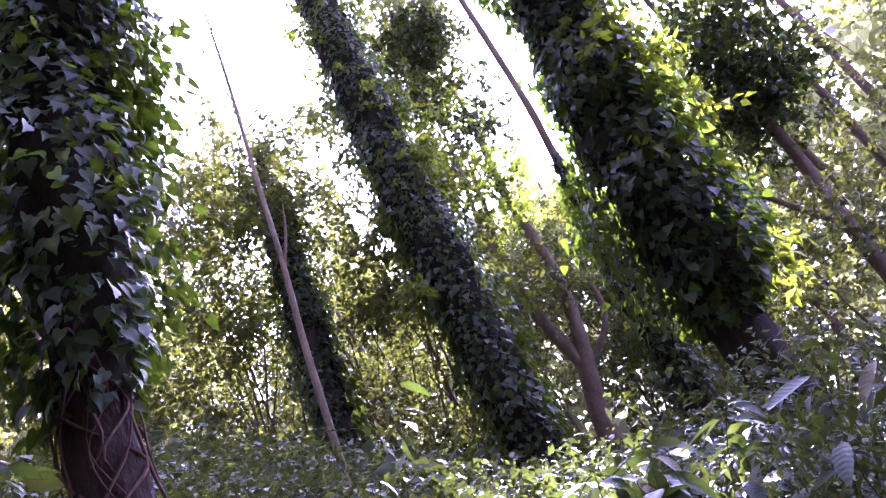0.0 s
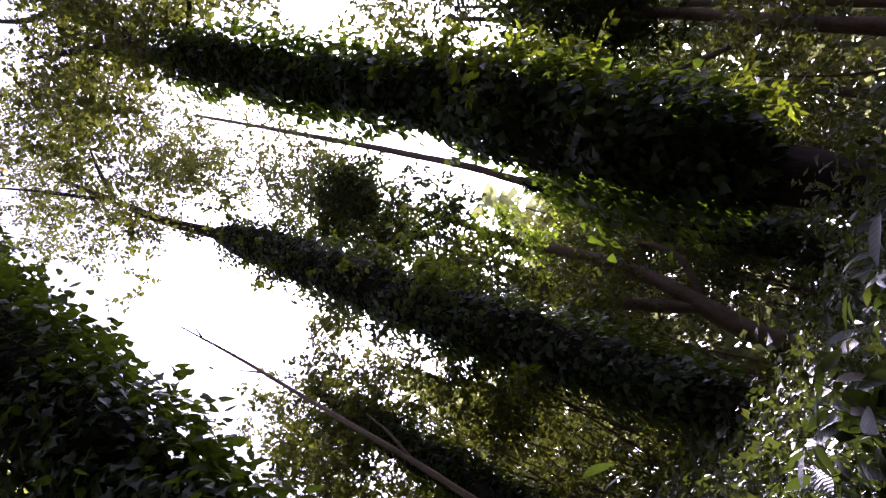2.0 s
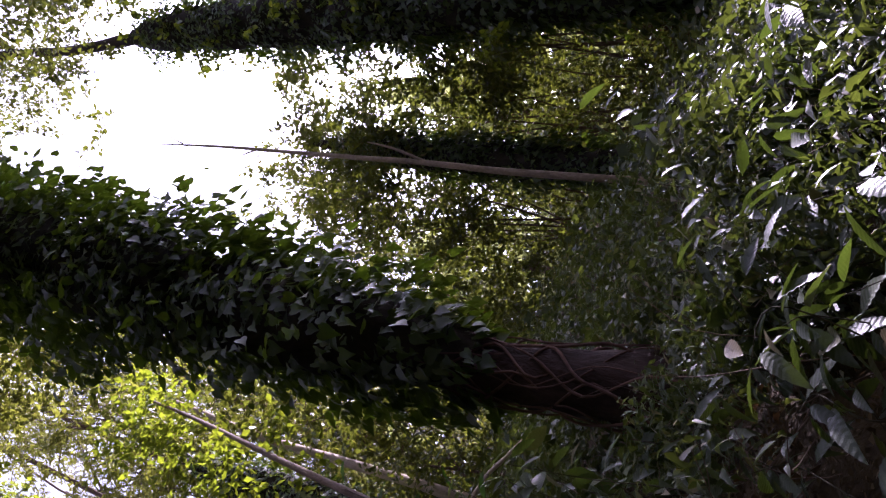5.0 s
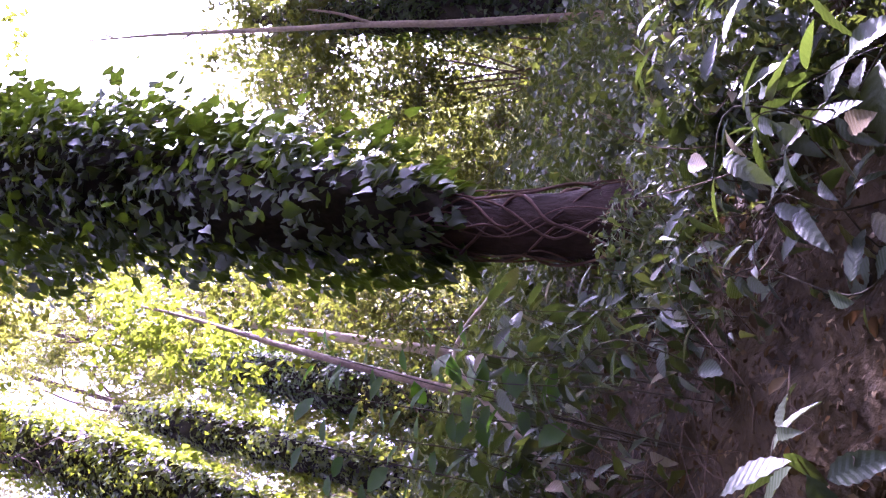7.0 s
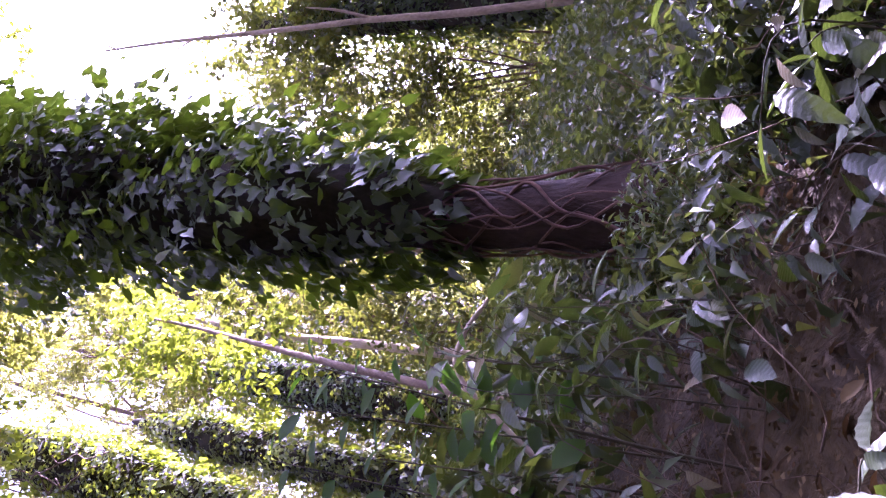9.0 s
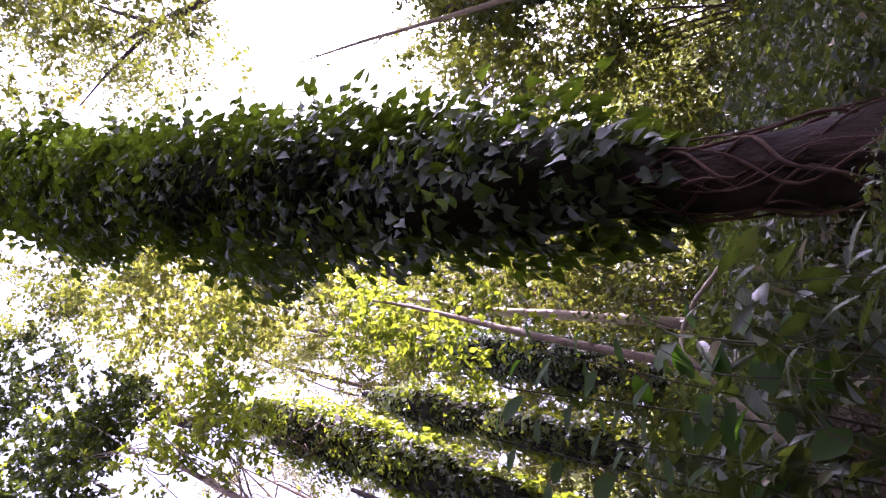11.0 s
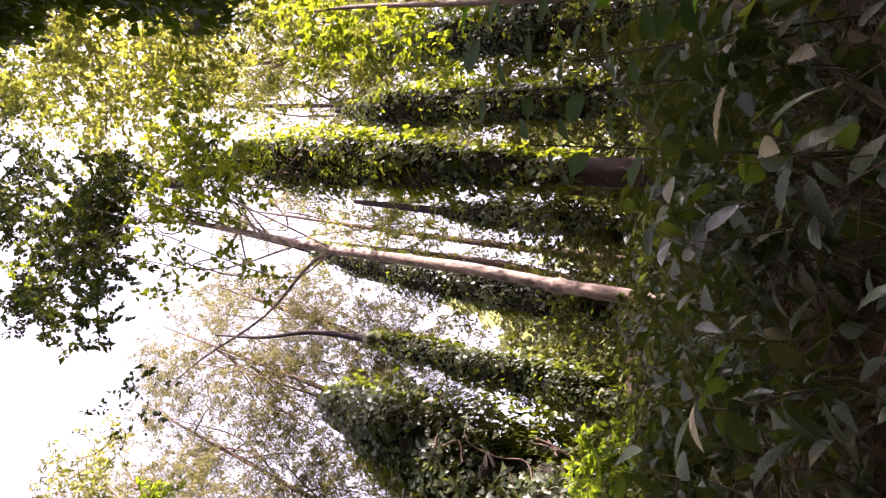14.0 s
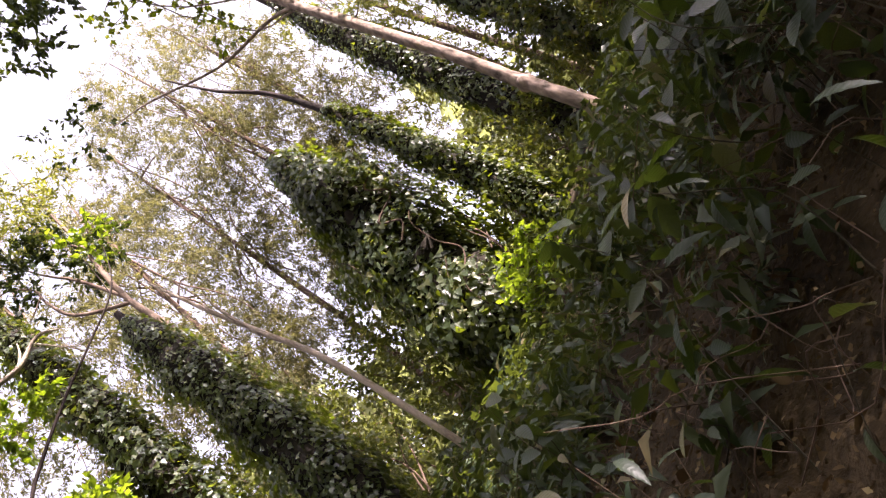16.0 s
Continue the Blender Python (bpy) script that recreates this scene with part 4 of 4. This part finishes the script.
# ---- undergrowth ----
def cover(count, r0, r1, az0, az1, size, power=1.0, bare=0.25):
    """Leaves of low creeping growth between two distances and two bearings, in clumps with gaps."""
    u = rng.uniform(0, 1, count)
    r = r0 * (r1 / r0) ** (u ** power)
    a = np.radians(rng.uniform(az0, az1, count))
    x, y = r * np.sin(a), r * np.cos(a)
    hump = 0.24 + 0.12 * np.sin(1.9 * x + 1.1) * np.sin(2.3 * y) + 0.07 * np.sin(4.7 * x + 3.1 * y)
    clump = np.sin(9.1 * x + 2.0 * np.sin(5 * y)) + np.sin(8.3 * y + 1.7 * np.sin(6.1 * x) + 1.0) + 0.8 * np.sin(17 * x + 13 * y)
    keep = (clump > -2.2 + 4.0 * bare + 0.5 * rng.standard_normal(count)) | (r > 4.5)
    x, y, r, a, hump, clump = (q[keep] for q in (x, y, r, a, hump, clump))
    n = len(x)
    deg = np.degrees(a)
    bank = 1 - 0.3 * (deg < -28) * (r > 2.2) + 0.3 * np.clip((deg - 46) / 10, 0, 1) * (r < 4.5) - 0.3 * np.clip((deg - 12) / 12, 0, 1) * np.clip((50 - deg) / 8, 0, 1) * (r > 2.5)
    h = np.clip(hump + 0.05 * clump, 0.05, 1) * (0.15 + 1.3 * rng.uniform(0, 1, n) ** 0.8) * np.clip(0.3 + 0.3 * r, 0.5, 1) * bank
    p = np.stack([x, y, ground_height(x, y) + h], -1)
    inward = -np.stack([np.sin(a), np.cos(a), np.zeros(n)], -1)
    tip = rng.standard_normal((n, 3)) * np.array((1, 1, 0.35)) + np.array((0, 0, -0.5)) + 0.2 * inward
    face = np.array((0, 0, 1.0)) + 0.10 * inward + 0.46 * rng.standard_normal((n, 3))
    return p, tip, face, size * (0.4 + 1.1 * rng.uniform(0, 1, n) ** 1.6) * np.clip(0.8 + 0.04 * r, 0.8, 1.3)


def stuff(name, v, f, mat, label, category):
    ob = new(name, raw_mesh(name, v, f, mat))
    tagged(ob, label, category, kind="stuff")
    return ob


v, f = blades(LANCE, *cover(27000, 1.05, 2.0, -8, 80, 0.040, 1.0, 0.46))
stuff("ground_cover", v, f, mat_cover, "low creeping plants with small drooping narrow leaves", "ground cover")
v, f = blades(BLADE, *cover(64000, 1.7, 4.5, -8, 80, 0.047, 1.0, 0.46))
stuff("ground_cover", v, f, mat_cover, "low creeping green plants covering the bank", "ground cover")
v, f = blades(LANCE, *cover(15000, 1.25, 2.6, -110, -8, 0.074, 0.75, 0.76))
stuff("ground_cover", v, f, mat_cover, "low creeping green plants in the shade", "ground cover")
v, f = blades(BLADE, *cover(22000, 2.3, 4.6, -110, -8, 0.068, 1.0, 0.3))
stuff("ground_cover", v, f, mat_cover, "low green plants on the shaded bank", "ground cover")
v, f = blades(CHIP, *cover(42000, 4.3, 16, -115, 85, 0.11))
stuff("ground_cover", v, f, mat_cover, "low green plants spreading under the trees", "ground cover")

# dead leaves and twigs on the soil
for count, shape, low, high, r0, span, words in ((4200, OVAL, 0.016, 0.042, 0.5, 2.2, "brown and grey fallen leaves on the soil"), (36000, CHIP, 0.006, 0.017, 0.35, 1.9, "crumbled brown leaf fragments on the soil")):
    r = r0 + span * rng.uniform(0, 1, count) ** 1.3
    a = np.radians(rng.uniform(-118, 70, count))
    x, y = r * np.sin(a), r * np.cos(a)
    p = np.stack([x, y, ground_height(x, y) + 0.006 + 0.022 * rng.uniform(0, 1, count)], -1)
    v, f = blades(shape, p, rng.standard_normal((count, 3)) * (1, 1, 0.4), np.array((0, 0, 1.0)) + 0.55 * rng.standard_normal((count, 3)), rng.uniform(low, high, count))
    stuff("leaf_litter", v, f, mat_dead, words, "leaf litter")
lines = []
for _ in range(620):
    rr, aa = rng.uniform(1.0, 2.4), radians(rng.uniform(-110, 60))
    x, y = rr * math.sin(aa), rr * math.cos(aa)
    z = float(ground_height(x, y)) + 0.03
    d = unit(np.array((*rng.standard_normal(2), abs(rng.normal(0, 0.8)))))
    ln = rng.uniform(0.06, 0.42)
    q = np.array((x, y, z))
    lines.append([(*q, 0.0013), (*(q + d * ln * 0.35 + rng.normal(0, 0.03, 3)), 0.0011), (*(q + d * ln * 0.7 + rng.normal(0, 0.03, 3)), 0.0009), (*(q + d * ln), 0.0006)])
v, f = tubes(lines, 4, 0.05, 3)
stuff("fallen_twigs", v, f, mat_twig, "thin brown twigs lying in the litter", "twigs")

# ---- single plants beside the path ----
LEAF_KINDS = []
for shape, nm, mt in ((HEART, "climber_leaf_blade", mat_ivy_one), (ribbed_leaf(0.19, 0.22, 0.005), "seedling_leaf_blade", mat_plant),
                      (ribbed_leaf(0.24, 0.10, 0.006), "seedling_leaf_blade", mat_plant), (ribbed_leaf(0.16, 0.45, 0.004), "seedling_leaf_blade", mat_plant)):
    LEAF_KINDS.append(raw_mesh(nm, shape[0], shape[1], mt))


def leaf_pose(place, tip, face, size):
    t = unit(np.array(tip, float))
    x = unit(np.cross(t, face))
    z = np.cross(x, t)
    m = Matrix([(*(c * size),) for c in (x, t, z)]).transposed().to_4x4()
    m.translation = place
    return m


def seedling(top, leaves, size, label="young plant with oval glossy green leaves on a thin stem"):
    """One plant: a thin stem from the bank to its top and leaves along it."""
    x, y = top[0] + rng.normal(0, 0.06), top[1] + rng.normal(0, 0.06)
    g = float(ground_height(x, y))
    base = np.array((x, y, g))
    t = thing("seedling", base, label, "plant", "plants beside the path")
    top = np.array(top, float)
    q1, q2 = (base + (top - base) * k + rng.normal(0, 0.035, 3) for k in (0.35, 0.7))
    rows = [(*base, 0.0017), (*q1, 0.0014), (*q2, 0.0011), (*top, 0.0007)]
    v, f = tube(rows, 5, 0.05, 5)
    part("stem", v, f, mat_stem, t)
    ln = smooth_line(rows, 8)
    inward = -unit(np.array((x, y, 0.0)))
    for k in range(leaves):
        s = 1 - 0.9 * (k / leaves) ** 1.1
        q = ln[int(s * (len(ln) - 1)), :3]
        a = 2.4 * k + rng.uniform(-0.5, 0.5)
        out = np.array((math.cos(a), math.sin(a), rng.uniform(-0.9, 0.1)))
        ob = new("leaf", LEAF_KINDS[1 + int(rng.integers(0, 3))])
        ob.parent = t
        ob.matrix_basis = leaf_pose(q + out * 0.015 - base, out + 0.2 * inward, np.array((0, 0, 1.0)) + 0.15 * inward + rng.normal(0, 0.42, 3), size * rng.uniform(0.6, 1.3))


for top in [(0.33, 1.27, 1.47), (0.23, 1.21, 1.45), (-0.31, 1.23, 1.84), (-0.28, 1.45, 1.86), (-0.22, 1.2, 1.7),
            (-0.26, 1.22, 1.5), (-0.26, 1.25, 1.9), (-0.7, 0.95, 1.45), (-0.56, 1.03, 1.58), (-0.97, 0.83, 1.67), (-0.32, 1.37, 1.9), (0.88, 1.16, 1.25), (-0.7, 1.25, 1.75), (-1.2, 1.1, 1.7), (-0.45, 1.5, 1.85), (0.5, 1.6, 1.6)]:
    seedling(top, 16, 0.062)
for top in [(1.14, 2.88, 2.18), (0.94, 2.31, 2.1)]:
    seedling(top, 9, 0.10, "spindly sapling with a few yellow-green leaves")
shoot_base = bearing(-27, 0, 1.55)
shoot_base[2] = float(ground_height(shoot_base[0], shoot_base[1]))
shoot = thing("arching_shoot", shoot_base, "pale leafless shoot arching out of the undergrowth", "plant")
v, f = tube([(*shoot_base, 0.007), (*bearing(-21, 17, 1.5), 0.0065), (*bearing(-15.5, 24, 1.5), 0.006), (*bearing(-12, 24.2, 1.5), 0.0055), (*bearing(-9.2, 22.8, 1.5), 0.005), (*bearing(-6.2, 21.0, 1.52), 0.0035)], 7, 0.12, 6)
part("shaft", v, f, mat_pale_bark, shoot)
for az, el, r, count, size in [(4, 5, 0.95, 14, 0.062), (9, 3, 0.9, 14, 0.066), (14, 5, 0.98, 14, 0.062), (19, 2, 0.95, 13, 0.07), (6, 9, 1.2, 13, 0.055), (12, 10, 1.25, 13, 0.055), (2, 1, 1.0, 13, 0.07), (7, 0, 0.95, 13, 0.078),
                               (12, -1, 0.92, 12, 0.08), (11, 6, 1.08, 13, 0.058), (16, 7, 1.12, 13, 0.058), (1, 8, 1.15, 12, 0.055), (-4, 4, 1.05, 11, 0.06), (-21, 3, 0.9, 8, 0.085), (-17, -1, 0.88, 7, 0.08),
                               (-39, 11, 1.0, 9, 0.085), (-30, 19, 1.15, 9, 0.075), (-35, 24, 1.2, 9, 0.07), (-34, 15, 1.1, 8, 0.08), (-50, 4, 1.05, 8, 0.07), (-58, 9, 1.3, 9, 0.07)]:
    seedling(bearing(az, el, r), count, size, "low plant with large drooping ribbed leaves")
OVAL_LEAF = raw_mesh("oval_leaf_blade", OVAL[0] * np.array((1.45, 1, 1)), OVAL[1], mat_fresh)
for az, el, r, lean in [(-16.3, 35, 1.40, -2), (-20.5, 37, 1.45, 2), (-25.5, 37, 1.5, 1), (-13.4, 26, 1.34, 0), (-17, 23.5, 1.3, -1), (-23, 29, 1.42, 2), (-30, 32, 1.5, 0)]:
    foot = bearing(az + lean, 0, r)
    foot[2] = float(ground_height(foot[0], foot[1]))
    tall = thing("seedling", foot, "upright young plant with smooth oval bright green leaves", "plant", "plants beside the path")
    rows = [(*foot, 0.0028), (*bearing(az + 0.7 * lean, 0.5 * el, r), 0.0024), (*bearing(az, el, r), 0.0015)]
    v, f = tube(rows, 5, 0.05, 6)
    part("stem", v, f, mat_stem, tall)
    ln = smooth_line(rows, 10)[:, :3]
    for k in range(8):
        q = ln[len(ln) - 1 - int(k * 1.15)]
        a = radians(az) + math.pi * (k % 2) + rng.uniform(-0.7, 0.7)
        way = np.array((math.cos(a), -math.sin(a), rng.uniform(0.0, 0.7)))
        ob = new("leaf", OVAL_LEAF)
        ob.parent = tall
        ob.matrix_basis = leaf_pose(q + way * 0.012 - foot, way, np.array((-q[0], -q[1], 1.2)) + rng.normal(0, 0.35, 3), rng.uniform(0.055, 0.082))
for k in range(165):
    r, a = rng.uniform(1.15, 2.1), radians(rng.uniform(-40, 70) if k % 7 else rng.uniform(-95, -40))
    x, y = r * math.sin(a), r * math.cos(a)
    if math.hypot(x + 0.03, y - 2.25) < 0.45:
        continue
    tall = 0.12 if a > 0.2 else 0.14 if a > -0.13 else 0.42
    top = min(float(ground_height(x, y)) + rng.uniform(0.25, 0.6), 1.2 + tall * r)
    seedling((x, y, max(top, float(ground_height(x, y)) + 0.12)), 18, 0.066)

# the nearest leaves of the near tree, one by one
pl, tp, fc, sz = sleeve(A_AXIS, [(2.25, 0.2), (2.45, 0.30), (2.8, 0.38), (3.6, 0.42), (4.6, 0.45)], 290, 0.070)
cover_part = [o for o in near_tree.children if o.name.startswith("climber_leaves")][0]
root = np.array(near_tree.location)
for q, tv, fv, s in zip(pl, tp, fc, sz):
    ob = new("leaf", LEAF_KINDS[0])
    ob.parent = cover_part
    ob.matrix_basis = leaf_pose(q - root, tv, fv, s)

# fuller crowns on the sun's side: dark leaves for shaded clumps, lime for sunlit ones
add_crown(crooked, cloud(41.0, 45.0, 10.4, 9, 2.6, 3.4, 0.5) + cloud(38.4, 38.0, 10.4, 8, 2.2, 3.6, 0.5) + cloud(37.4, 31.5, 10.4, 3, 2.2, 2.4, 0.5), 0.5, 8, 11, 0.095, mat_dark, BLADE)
add_crown(crooked, cloud(38.4, 36.0, 10.0, 6, 2.0, 4.5, 0.4) + cloud(36.0, 29.0, 10.0, 4, 2.6, 3.0, 0.4), 0.42, 7, 9, 0.085, mat_lime, BLADE)
add_crown(crooked, cloud(42.0, 53.0, 9.0, 12, 3.6, 4.5, 0.6), 0.6, 6, 9, 0.085)
add_crown(row_tree, cloud(63.0, 28.5, 8.2, 16, 4.5, 6.5, 0.5) + cloud(60.5, 23.5, 8.2, 7, 2.5, 3.0, 0.4), 0.5, 8, 12, 0.10, mat_dark, BLADE)
add_crown(ragged, cloud(58.0, 58.0, 5.6, 8, 4.0, 6.0, 0.5), 0.5, 7, 10, 0.09)
# tufts in the lit leaf copy, painted as sun on the shaded sleeve
tufts = []
for _ in range(40):
    a, z = rng.uniform(0, 2 * math.pi), rng.uniform(4.5, 12.2)
    tufts.append((3.8 + 0.52 * math.cos(a), 6.4 + 0.52 * math.sin(a), z))
add_crown(slender, tufts, 0.30, 5, 7, 0.10, mat_ivy_lit, BLADE, 0.9)
